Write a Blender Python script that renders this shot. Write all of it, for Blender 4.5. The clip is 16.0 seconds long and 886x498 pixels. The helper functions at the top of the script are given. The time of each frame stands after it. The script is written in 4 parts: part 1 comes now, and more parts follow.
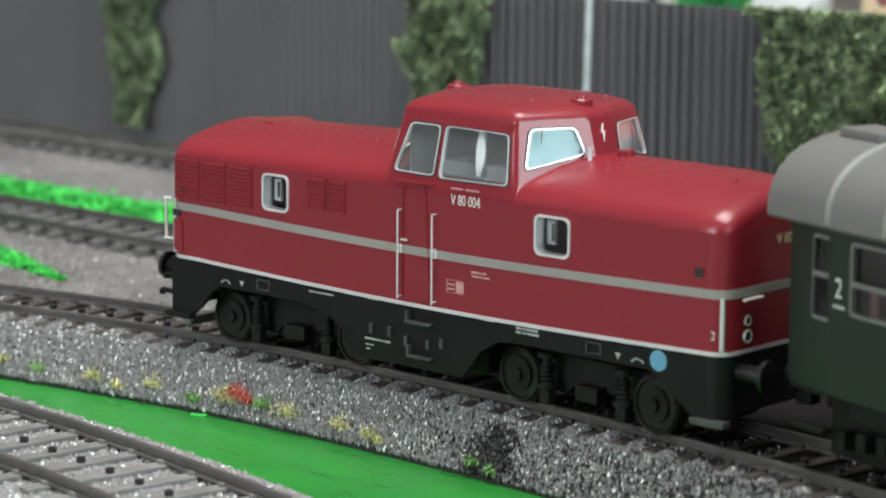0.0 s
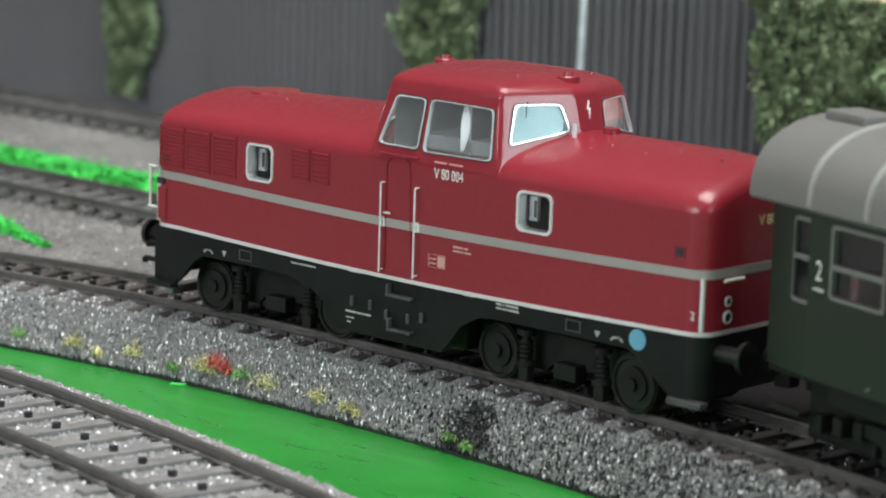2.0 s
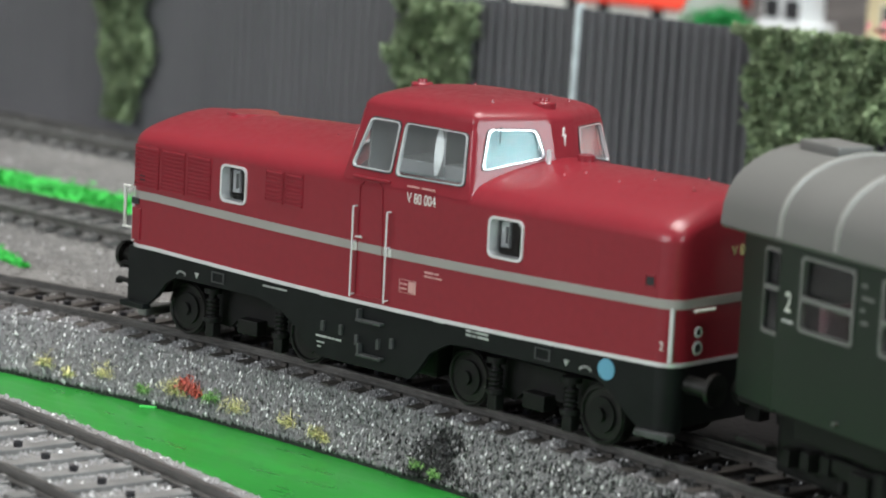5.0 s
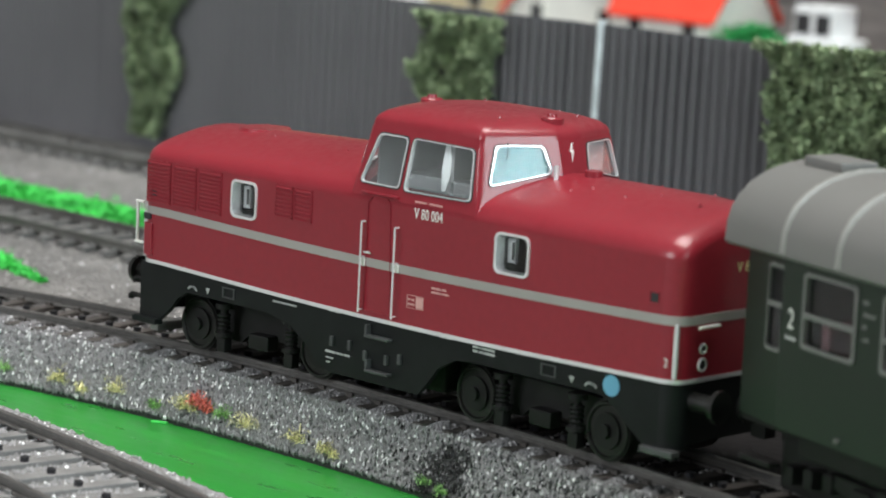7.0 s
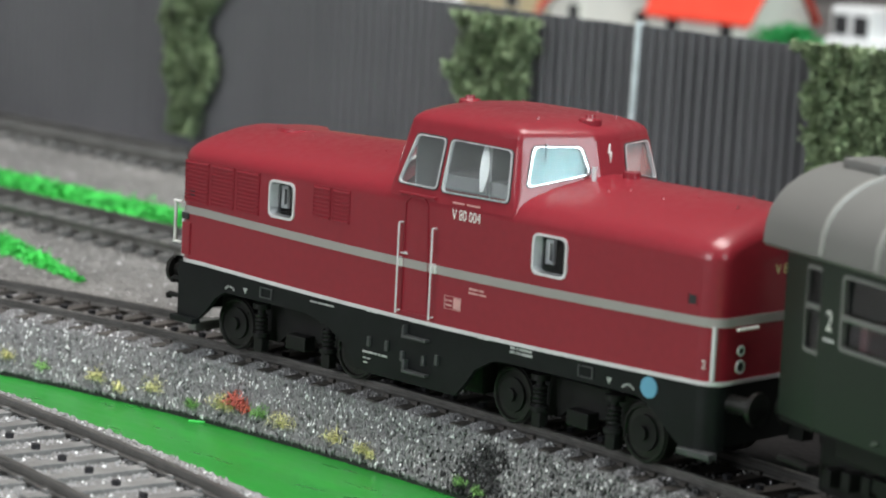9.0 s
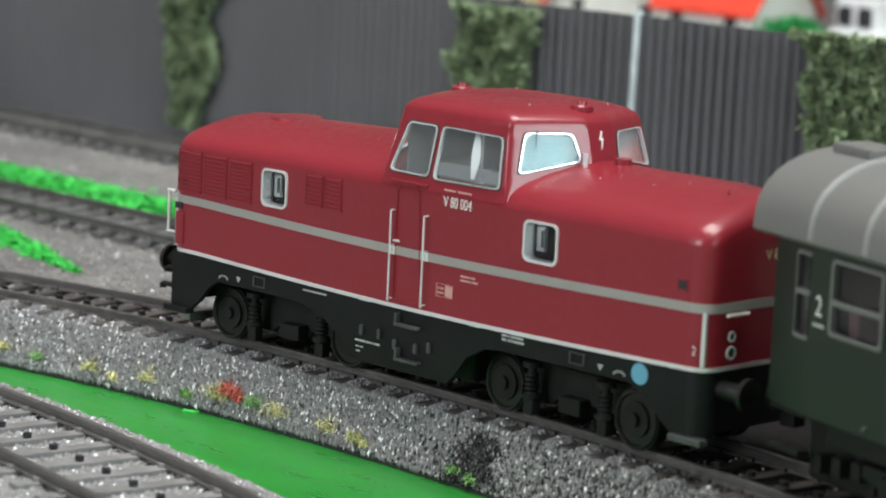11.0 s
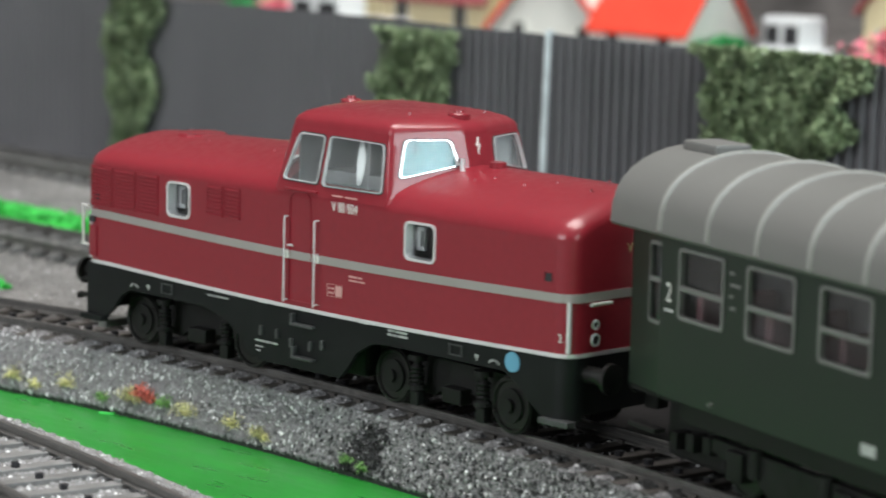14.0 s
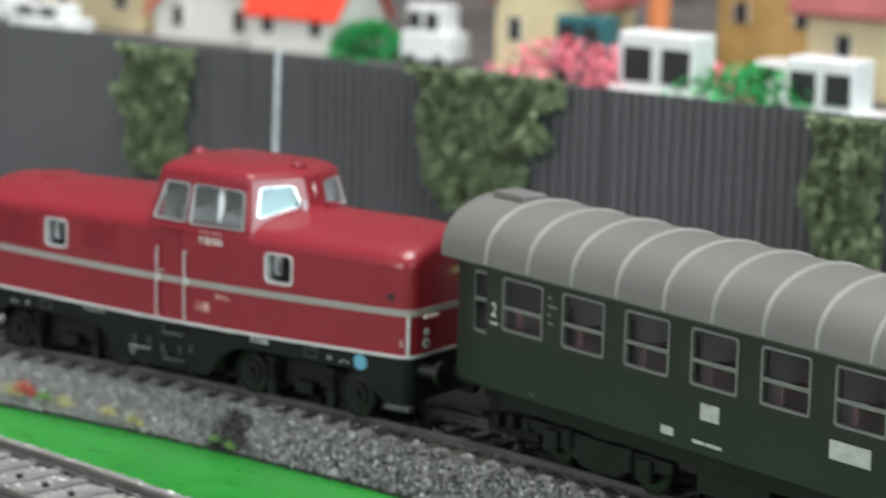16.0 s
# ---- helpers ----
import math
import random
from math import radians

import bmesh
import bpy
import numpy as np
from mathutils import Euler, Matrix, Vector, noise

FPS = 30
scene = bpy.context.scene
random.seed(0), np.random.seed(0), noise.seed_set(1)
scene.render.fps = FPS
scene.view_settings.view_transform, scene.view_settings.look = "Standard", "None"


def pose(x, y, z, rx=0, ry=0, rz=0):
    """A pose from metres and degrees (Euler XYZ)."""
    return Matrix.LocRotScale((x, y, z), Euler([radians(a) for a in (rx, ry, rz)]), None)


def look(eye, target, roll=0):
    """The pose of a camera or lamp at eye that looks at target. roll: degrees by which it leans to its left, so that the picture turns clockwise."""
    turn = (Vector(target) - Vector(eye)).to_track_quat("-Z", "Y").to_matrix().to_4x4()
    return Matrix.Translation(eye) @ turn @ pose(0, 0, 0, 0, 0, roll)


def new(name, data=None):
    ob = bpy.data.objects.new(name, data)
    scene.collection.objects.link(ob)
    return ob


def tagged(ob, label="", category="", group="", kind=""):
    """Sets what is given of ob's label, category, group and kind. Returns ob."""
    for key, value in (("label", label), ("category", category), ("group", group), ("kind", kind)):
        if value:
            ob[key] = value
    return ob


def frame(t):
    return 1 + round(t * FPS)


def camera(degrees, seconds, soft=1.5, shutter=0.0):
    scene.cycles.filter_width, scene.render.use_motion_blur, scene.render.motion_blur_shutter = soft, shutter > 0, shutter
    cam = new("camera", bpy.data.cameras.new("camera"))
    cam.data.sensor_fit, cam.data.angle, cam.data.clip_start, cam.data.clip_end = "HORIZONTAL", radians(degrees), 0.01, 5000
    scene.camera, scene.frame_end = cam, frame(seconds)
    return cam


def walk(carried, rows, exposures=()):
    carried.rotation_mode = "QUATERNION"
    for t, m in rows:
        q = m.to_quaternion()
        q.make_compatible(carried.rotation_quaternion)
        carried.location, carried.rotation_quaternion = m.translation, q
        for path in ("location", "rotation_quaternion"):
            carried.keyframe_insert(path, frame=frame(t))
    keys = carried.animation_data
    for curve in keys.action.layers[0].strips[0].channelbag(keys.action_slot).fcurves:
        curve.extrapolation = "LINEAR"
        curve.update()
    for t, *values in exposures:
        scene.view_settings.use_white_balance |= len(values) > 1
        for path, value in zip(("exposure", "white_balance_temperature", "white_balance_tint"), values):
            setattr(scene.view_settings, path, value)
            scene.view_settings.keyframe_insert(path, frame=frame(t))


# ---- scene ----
cam = camera(18.459, 16.0, soft=1.9, shutter=0.5)
cam.data.dof.use_dof = True
cam.data.dof.focus_distance = 0.49
cam.data.dof.aperture_fstop = 28.0

PATH = [
    (0.0, pose(0.39039, -0.34230, 0.12085, 80.094, -0.359, 43.002)),
    (0.5, pose(0.38964, -0.34204, 0.12092, 80.016, -0.728, 43.033)),
    (1.0, pose(0.38993, -0.34079, 0.12039, 79.951, -1.122, 43.124)),
    (1.5, pose(0.39112, -0.33965, 0.11952, 79.830, -1.465, 43.218)),
    (2.0, pose(0.39195, -0.33851, 0.11900, 79.740, -1.731, 43.318)),
    (2.5, pose(0.39161, -0.33827, 0.11885, 79.688, -1.994, 43.417)),
    (3.0, pose(0.39007, -0.33876, 0.11912, 79.835, -2.291, 43.464)),
    (3.5, pose(0.39018, -0.33748, 0.11809, 80.075, -2.547, 43.509)),
    (4.0, pose(0.39193, -0.33464, 0.11646, 80.297, -2.721, 43.547)),
    (6.5, pose(0.39795, -0.32390, 0.11536, 80.890, -2.815, 44.793)),
    (7.0, pose(0.39945, -0.32351, 0.11593, 80.867, -2.775, 45.006)),
    (7.5, pose(0.39929, -0.32386, 0.11648, 80.826, -2.711, 45.260)),
    (8.0, pose(0.39818, -0.32375, 0.11648, 80.822, -2.800, 45.550)),
    (8.5, pose(0.39898, -0.32437, 0.11676, 80.829, -2.869, 45.652)),
    (9.0, pose(0.39908, -0.32380, 0.11606, 80.827, -2.855, 45.763)),
    (11.5, pose(0.40377, -0.31950, 0.11418, 80.798, -2.590, 46.114)),
    (12.0, pose(0.40671, -0.31865, 0.11492, 80.863, -2.552, 46.188)),
    (12.5, pose(0.40756, -0.31744, 0.11383, 80.983, -2.470, 46.355)),
    (13.0, pose(0.41125, -0.32080, 0.11552, 81.012, -2.265, 46.306)),
    (13.5, pose(0.41765, -0.32928, 0.11427, 81.260, -2.208, 45.256)),
    (14.0, pose(0.43679, -0.32661, 0.11317, 81.570, -1.370, 45.860)),
    (14.5, pose(0.44906, -0.34557, 0.11690, 81.340, -1.106, 43.607)),
    (15.0, pose(0.46935, -0.36892, 0.11822, 81.383, -0.857, 41.391)),
    (15.5, pose(0.47590, -0.41082, 0.13113, 80.706, -0.949, 37.924)),
    (16.0, pose(0.46795, -0.46897, 0.16019, 79.530, -1.416, 35.115)),
]
# the picture brightens for a moment while the camera swings after the train
walk(cam, PATH, exposures=((0.0, 0.0), (14.0, 0.0), (14.5, 0.07), (15.0, 0.12), (15.5, 0.25), (16.0, 0.04)))

# ---- light ----
world = bpy.data.worlds.new("world")
scene.world = world
world.use_nodes = True
wn = world.node_tree
sky = wn.nodes.new("ShaderNodeTexSky")
sky.sky_type, sky.sun_disc = "NISHITA", False
sky.sun_elevation, sky.sun_rotation = radians(40), radians(70)
wn.links.new(sky.outputs[0], wn.nodes["Background"].inputs[0])
wn.nodes["Background"].inputs[1].default_value = 0.1


def window_light(name, eye, target, w, h, watts, colour):
    data = bpy.data.lights.new(name, "AREA")
    data.shape, data.size, data.size_y, data.energy, data.color = "RECTANGLE", w, h, watts, colour
    ob = new(name, data)
    ob.matrix_world = look(eye, target)
    return ob


# daylight in the openings of the two windows of the room
window_light("window_daylight", (2.35, -0.17, 0.84), (0.0, -0.1, 0.2), 1.05, 0.85, 31, (0.82, 0.97, 1.0))
window_light("window_daylight", (-0.4, -2.55, 0.95), (0.0, 0.0, 0.1), 1.5, 1.1, 37, (0.95, 0.98, 1.0))
# the room's ceiling lamp
window_light("ceiling_lamp_light", (0.2, 0.0, 1.52), (0.2, 0.0, 0.0), 1.2, 0.6, 32, (1.0, 0.965, 0.94))

# ---- materials ----


def material(name, colour, rough=0.5, metal=0.0, scale=0.0, vary=0.15, fine=0.0, bump=0.0, spread=0.0, coat=0.0, stretch=(1, 1, 1), isle=0.0, spec=0.5):
    """Colour with broad and fine variation (sizes in mm), relief, and a spread from piece to piece."""
    m = bpy.data.materials.new(name)
    m.use_nodes = True
    nt, b = m.node_tree, m.node_tree.nodes["Principled BSDF"]
    b.inputs["Base Color"].default_value = (*colour, 1)
    b.inputs["Roughness"].default_value, b.inputs["Metallic"].default_value = rough, metal
    b.inputs["Coat Weight"].default_value, b.inputs["Coat Roughness"].default_value = coat, 0.17
    b.inputs["Specular IOR Level"].default_value = spec
    out = None
    if scale:
        pos = nt.nodes.new("ShaderNodeTexCoord")
        mp = nt.nodes.new("ShaderNodeMapping")
        mp.inputs["Scale"].default_value = stretch
        nt.links.new(pos.outputs["Object"], mp.inputs[0])
        values = []
        for size, amount in ((scale, vary), (fine, vary * 0.7)):
            if not size:
                continue
            n = nt.nodes.new("ShaderNodeTexNoise")
            n.inputs["Scale"].default_value, n.inputs["Detail"].default_value = 1000.0 / size, 5
            nt.links.new(mp.outputs[0], n.inputs["Vector"])
            values.append((n.outputs["Fac"], amount))
        out = None
        for v, amount in values:
            r = nt.nodes.new("ShaderNodeMapRange")
            r.inputs[1].default_value, r.inputs[2].default_value = 0.3, 0.7
            r.inputs[3].default_value, r.inputs[4].default_value = 1 - amount, 1 + amount
            nt.links.new(v, r.inputs[0])
            if out is None:
                out = r.outputs[0]
            else:
                k = nt.nodes.new("ShaderNodeMath")
                k.operation = "MULTIPLY"
                nt.links.new(out, k.inputs[0]), nt.links.new(r.outputs[0], k.inputs[1])
                out = k.outputs[0]
        rr = nt.nodes.new("ShaderNodeMapRange")
        rr.inputs[1].default_value, rr.inputs[2].default_value = 0.3, 0.7
        rr.inputs[3].default_value, rr.inputs[4].default_value = max(0.02, rough - 0.08), min(1, rough + 0.08)
        nt.links.new(values[-1][0], rr.inputs[0])
        nt.links.new(rr.outputs[0], b.inputs["Roughness"])
        if bump:
            bp = nt.nodes.new("ShaderNodeBump")
            bp.inputs["Strength"].default_value, bp.inputs["Distance"].default_value = 1.0, bump * 0.001
            nt.links.new(values[-1][0], bp.inputs["Height"])
            nt.links.new(bp.outputs[0], b.inputs["Normal"])
    if spread or isle:
        src = nt.nodes.new("ShaderNodeObjectInfo").outputs["Random"] if spread else nt.nodes.new("ShaderNodeNewGeometry").outputs["Random Per Island"]
        r = nt.nodes.new("ShaderNodeMapRange")
        r.inputs[3].default_value, r.inputs[4].default_value = 1 - (spread or isle), 1 + (spread or isle)
        nt.links.new(src, r.inputs[0])
        if out is None:
            out = r.outputs[0]
        else:
            k = nt.nodes.new("ShaderNodeMath")
            k.operation = "MULTIPLY"
            nt.links.new(out, k.inputs[0]), nt.links.new(r.outputs[0], k.inputs[1])
            out = k.outputs[0]
    if out is not None:
        mix = nt.nodes.new("ShaderNodeVectorMath")
        mix.operation = "SCALE"
        mix.inputs[0].default_value = colour
        nt.links.new(out, mix.inputs["Scale"])
        nt.links.new(mix.outputs[0], b.inputs["Base Color"])
    return m


def ballast_material(name, dark, light, share):
    """Stone grains: most of them grey, a few glassy ones coloured pale to paint in glints."""
    m = bpy.data.materials.new(name)
    m.use_nodes = True
    nt, b = m.node_tree, m.node_tree.nodes["Principled BSDF"]
    rnd = nt.nodes.new("ShaderNodeNewGeometry").outputs["Random Per Island"]
    ramp = nt.nodes.new("ShaderNodeValToRGB")
    e = ramp.color_ramp.elements
    e[0].color, e[1].color = (*[c * 0.72 for c in dark], 1), (*light, 1)
    e[1].position = 1.0
    mid = e.new(1 - share)
    mid.color = (*[c * 1.22 for c in dark], 1)
    glint = e.new(1 - share * 0.6)
    glint.color = (*[c * 0.85 for c in light], 1)
    nt.links.new(rnd, ramp.inputs[0])
    nt.links.new(ramp.outputs[0], b.inputs["Base Color"])
    r = nt.nodes.new("ShaderNodeMapRange")
    r.inputs[3].default_value, r.inputs[4].default_value = 0.62, 0.18
    nt.links.new(rnd, r.inputs[0])
    nt.links.new(r.outputs[0], b.inputs["Roughness"])
    return m


M_RED = material("red_body_paint", (0.232, 0.0165, 0.0265), 0.36, scale=60, vary=0.06, fine=1.5, coat=0.5, spec=0.25)
M_GREY = material("grey_stripe_paint", (0.30, 0.29, 0.27), 0.45, scale=10, vary=0.06)
M_SILVER = material("silver_trim", (0.84, 0.85, 0.86), 0.2, 0.5, scale=6, vary=0.08)
M_BLACK = material("black_frame_plastic", (0.0072, 0.0088, 0.0087), 0.45, scale=8, vary=0.25, fine=0.8, spec=0.22)
M_WHEEL = material("dark_wheel_steel", (0.022, 0.022, 0.021), 0.34, 0.5, scale=3, vary=0.3)
M_BOGIE = material("bogie_black", (0.0125, 0.0122, 0.0120), 0.55, scale=4, vary=0.3, spec=0.2)
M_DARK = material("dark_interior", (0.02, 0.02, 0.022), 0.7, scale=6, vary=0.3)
M_CABIN = material("grey_cab_interior", (0.34, 0.35, 0.36), 0.6, scale=6, vary=0.3)
M_LINER = material("dark_grey_lining", (0.17, 0.175, 0.18), 0.6, scale=8, vary=0.3)
# cyan that the front pane reflects, put into a sheet's colour
M_PANE_CYAN = material("cyan_reflection_tint", (0.03, 0.21, 0.23), 0.5, scale=8, vary=0.06)
# greyer than the frame black: the highlights steps catch are in this colour
M_STEP = material("highlit_black_step", (0.055, 0.058, 0.058), 0.4, scale=4, vary=0.3)
M_WHITE = material("white_print", (0.72, 0.72, 0.68), 0.6, scale=3, vary=0.06)
M_PINK = material("faded_print", (0.55, 0.30, 0.28), 0.6, scale=2, vary=0.1)
M_BLUE = material("light_blue_dot", (0.13, 0.36, 0.52), 0.5, scale=3, vary=0.06)
M_GREEN = material("coach_green_paint", (0.0140, 0.0225, 0.0155), 0.4, scale=60, vary=0.08, spec=0.4)
M_ROOF = material("coach_roof_grey", (0.150, 0.150, 0.142), 0.5, scale=40, vary=0.07)
M_RIB = material("pale_roof_rib", (0.28, 0.28, 0.262), 0.45, scale=30, vary=0.06, fine=1.2)
M_WFRAME = material("dull_window_frame", (0.19, 0.195, 0.185), 0.35, 0.3, scale=4, vary=0.1)
M_SEAT = material("dark_red_seats", (0.04, 0.011, 0.014), 0.7, scale=6, vary=0.4)
M_RAIL = material("dull_rail", (0.16, 0.155, 0.148), 0.38, 0.6, scale=14, vary=0.2, fine=1.2)
M_SLEEPER = material("dark_sleeper", (0.072, 0.064, 0.058), 0.6, scale=5, vary=0.25, fine=0.8, bump=0.05, spread=0.2)
M_GSLEEPER = material("grey_sleeper", (0.19, 0.188, 0.184), 0.6, scale=5, vary=0.2, fine=0.8, bump=0.05, spread=0.15)
M_STUD = material("stud", (0.05, 0.05, 0.055), 0.35, 0.6, scale=2, vary=0.2)
M_GRIT = ballast_material("dull_grey_grit", (0.155, 0.151, 0.146), (0.6, 0.6, 0.6), 0.025)
M_PRINT = material("faint_white_print", (0.42, 0.43, 0.42), 0.6, scale=2, vary=0.2)
M_BSLEEPER = material("dusty_sleeper", (0.145, 0.142, 0.137), 0.7, scale=5, vary=0.25, fine=0.8, bump=0.05, spread=0.15)
M_STONE = ballast_material("grey_ballast_stones", (0.225, 0.219, 0.223), (0.95, 0.95, 0.95), 0.085)
M_FSTONE = ballast_material("pale_grey_ballast_stones", (0.31, 0.305, 0.305), (0.95, 0.95, 0.95), 0.07)
# for the sooty spot, and for shade under the train put into stone colour
M_SOOT_SHADE = ballast_material("soot_and_shade_stones", (0.014, 0.014, 0.014), (0.2, 0.2, 0.2), 0.05)
M_BED = material("ballast_bed", (0.170, 0.166, 0.160), 0.75, scale=34, vary=0.38, fine=2.0, bump=0.7)
M_FBED = material("pale_ballast_bed", (0.215, 0.211, 0.205), 0.75, scale=34, vary=0.3, fine=2.0, bump=0.7)
# near-black on purpose: the shade under the train is put into this colour
M_SHADED_BED = material("shade_dark_bed", (0.014, 0.013, 0.013), 0.9, scale=26, vary=0.3, fine=1.4, bump=0.5, spec=0.06)
M_BEDD = material("bank_under_stones", (0.08, 0.078, 0.075), 0.75, scale=20, vary=0.2, fine=0.7, bump=0.3)
M_PAINT = material("green_board_paint", (0.020, 0.225, 0.030), 0.33, scale=45, vary=0.16, fine=4, bump=0.03, stretch=(0.25, 1, 1))
M_EDGE = material("board_edge_black", (0.008, 0.012, 0.008), 0.7, scale=5, vary=0.3)
M_GRASS = material("bright_green_flock", (0.07, 0.52, 0.10), 0.9, scale=8, vary=0.3, isle=0.25, spec=0.1)
M_FENCE = material("black_corrugated_card", (0.094, 0.093, 0.100), 0.6, scale=60, vary=0.12, fine=2, bump=0.02)
M_POST = material("pale_post", (0.60, 0.66, 0.68), 0.45, 0.2, scale=5, vary=0.2)
M_IVY = material("ivy_flock", (0.24, 0.31, 0.18), 0.9, scale=9, vary=0.3, isle=0.14, spec=0.1)
M_TUFT = material("yellow_green_tuft", (0.60, 0.58, 0.28), 0.8, isle=0.5, scale=2, vary=0.2)
M_TUFTG = material("green_tuft", (0.20, 0.40, 0.12), 0.8, isle=0.5, scale=2, vary=0.2)
M_FLOWER = material("red_flower_flock", (0.62, 0.16, 0.12), 0.7, isle=0.4, scale=2, vary=0.2)
M_WALLW = material("white_plaster", (0.75, 0.76, 0.70), 0.6, scale=20, vary=0.06, fine=2)
M_CREAM = material("cream_plaster", (0.72, 0.62, 0.38), 0.6, scale=20, vary=0.08, fine=2)
M_TILE = material("orange_red_roof", (0.75, 0.06, 0.03), 0.5, scale=14, vary=0.12, fine=2)
M_TILED = material("dull_red_roof", (0.32, 0.085, 0.085), 0.6, scale=14, vary=0.12, fine=2)
M_TAN = material("tan_wood", (0.48, 0.30, 0.10), 0.5, scale=20, vary=0.2)
M_ORANGE = material("orange_plastic", (0.65, 0.22, 0.08), 0.5, scale=20, vary=0.1)
M_PURPLE = material("purple_plastic", (0.16, 0.06, 0.55), 0.4, scale=10, vary=0.1)
M_TEAL = material("teal_plastic", (0.03, 0.16, 0.18), 0.4, scale=20, vary=0.2)
M_CARW = material("white_vehicle", (0.8, 0.82, 0.82), 0.3, scale=20, vary=0.05)
M_PINKF = material("pink_blossom", (0.75, 0.22, 0.28), 0.7, isle=0.4, scale=4, vary=0.2)
M_BUSH = material("bright_green_bush", (0.03, 0.33, 0.09), 0.8, isle=0.4, scale=6, vary=0.3)
M_ROOM = material("room_wall_paint", (0.36, 0.345, 0.32), 0.8, scale=400, vary=0.06, fine=10)
M_CEIL = material("white_ceiling_paint", (0.8, 0.8, 0.79), 0.85, scale=400, vary=0.04, fine=10)
M_FLOOR = material("grey_carpet", (0.20, 0.19, 0.18), 0.9, scale=200, vary=0.2, fine=5)
M_BACK = material("brown_backdrop", (0.11, 0.10, 0.095), 0.8, scale=120, vary=0.5, fine=30)
M_TABLE = material("layout_board", (0.20, 0.195, 0.185), 0.8, scale=120, vary=0.15, fine=1.0, bump=0.3)


def glass(name, tint, rough=0.03, milky=0.0):
    """Thin clear plastic; milky: the share of light scattered, a haze mixed in."""
    m = bpy.data.materials.new(name)
    m.use_nodes = True
    nt = m.node_tree
    b = nt.nodes["Principled BSDF"]
    b.inputs["Base Color"].default_value = (*tint, 1)
    b.inputs["Roughness"].default_value = rough
    b.inputs["Transmission Weight"].default_value = 1.0 - milky
    b.inputs["IOR"].default_value = 1.3
    return m


M_GLASS = glass("clear_plastic_pane", (0.92, 0.95, 0.95))
# milky share stands in for the grey veil of reflections on the panes
M_HAZE = glass("hazed_plastic_pane", (0.86, 0.90, 0.90), 0.05, 0.045)

# ---- mesh helpers (all sizes in millimetres) ----
MM = 0.001


def part(name, bm, mat, parent=None, label="", smooth=False):
    me = bpy.data.meshes.new(name)
    bmesh.ops.recalc_face_normals(bm, faces=bm.faces)
    bm.to_mesh(me)
    bm.free()
    me.transform(Matrix.Scale(MM, 4))
    me.materials.append(mat)
    if smooth:
        me.shade_smooth()
        me.set_sharp_from_angle(angle=radians(smooth if smooth > 1 else 38))
    ob = new(name, me)
    ob.parent = parent
    if label:
        tagged(ob, label)
    return ob


def thing(name, label, category, at=(0, 0, 0), turn=0, group="", kind=""):
    ob = new(name)
    ob.matrix_world = pose(at[0] * MM, at[1] * MM, at[2] * MM, 0, 0, turn)
    ob.empty_display_size = 0.01
    return tagged(ob, label, category, group, kind)


def solid(name, bm, mat, label, category, group="", kind="", smooth=False):
    return tagged(part(name, bm, mat, None, "", smooth), label, category, group, kind)


def box(bm, x0, x1, y0, y1, z0, z1, bevel=0.0, m=None):
    made = bmesh.ops.create_cube(bm, size=1)["verts"]
    for v in made:
        v.co = Vector(((x0 + x1) / 2 + v.co.x * (x1 - x0), (y0 + y1) / 2 + v.co.y * (y1 - y0), (z0 + z1) / 2 + v.co.z * (z1 - z0)))
    if m is not None:
        bmesh.ops.transform(bm, matrix=m, verts=made)
    if bevel:
        bmesh.ops.bevel(bm, geom=list({e for v in made for e in v.link_edges}), offset=bevel, segments=2, affect="EDGES", profile=0.6)
    return bm


def cyl(bm, x, y, z, r, length, axis="z", seg=20, r2=None):
    turn = {"z": Matrix(), "y": Matrix.Rotation(radians(90), 4, "X"), "x": Matrix.Rotation(radians(90), 4, "Y")}[axis]
    bmesh.ops.create_cone(bm, cap_ends=True, segments=seg, radius1=r, radius2=r if r2 is None else r2, depth=length, matrix=Matrix.Translation((x, y, z)) @ turn)
    return bm


def torus(bm, x, y, z, r, t, seg=24, ring=8, axis="y"):
    rings = []
    for i in range(seg):
        a = 2 * math.pi * i / seg
        row = []
        for j in range(ring):
            b = 2 * math.pi * j / ring
            u, w = (r + t * math.cos(b)), t * math.sin(b)
            p = (u * math.cos(a), w, u * math.sin(a)) if axis == "y" else (w, u * math.cos(a), u * math.sin(a)) if axis == "x" else (u * math.cos(a), u * math.sin(a), w)
            row.append(bm.verts.new((x + p[0], y + p[1], z + p[2])))
        rings.append(row)
    for i in range(seg):
        for j in range(ring):
            bm.faces.new((rings[i][j], rings[(i + 1) % seg][j], rings[(i + 1) % seg][(j + 1) % ring], rings[i][(j + 1) % ring]))
    return bm


def loft(bm, rings, closed=True, caps=True):
    rows = [[bm.verts.new(p) for p in ring] for ring in rings]
    n = len(rows[0])
    for a, b in zip(rows, rows[1:]):
        for i in range(n if closed else n - 1):
            bm.faces.new((a[i], a[(i + 1) % n], b[(i + 1) % n], b[i]))
    if caps and closed:
        bm.faces.new(rows[0][::-1]), bm.faces.new(rows[-1])
    return bm


def plate(bm, outline, y0, y1):
    """A plate in the x-z plane with the given outline, from y0 to y1."""
    return loft(bm, [[(x, y0, z) for x, z in outline], [(x, y1, z) for x, z in outline]])


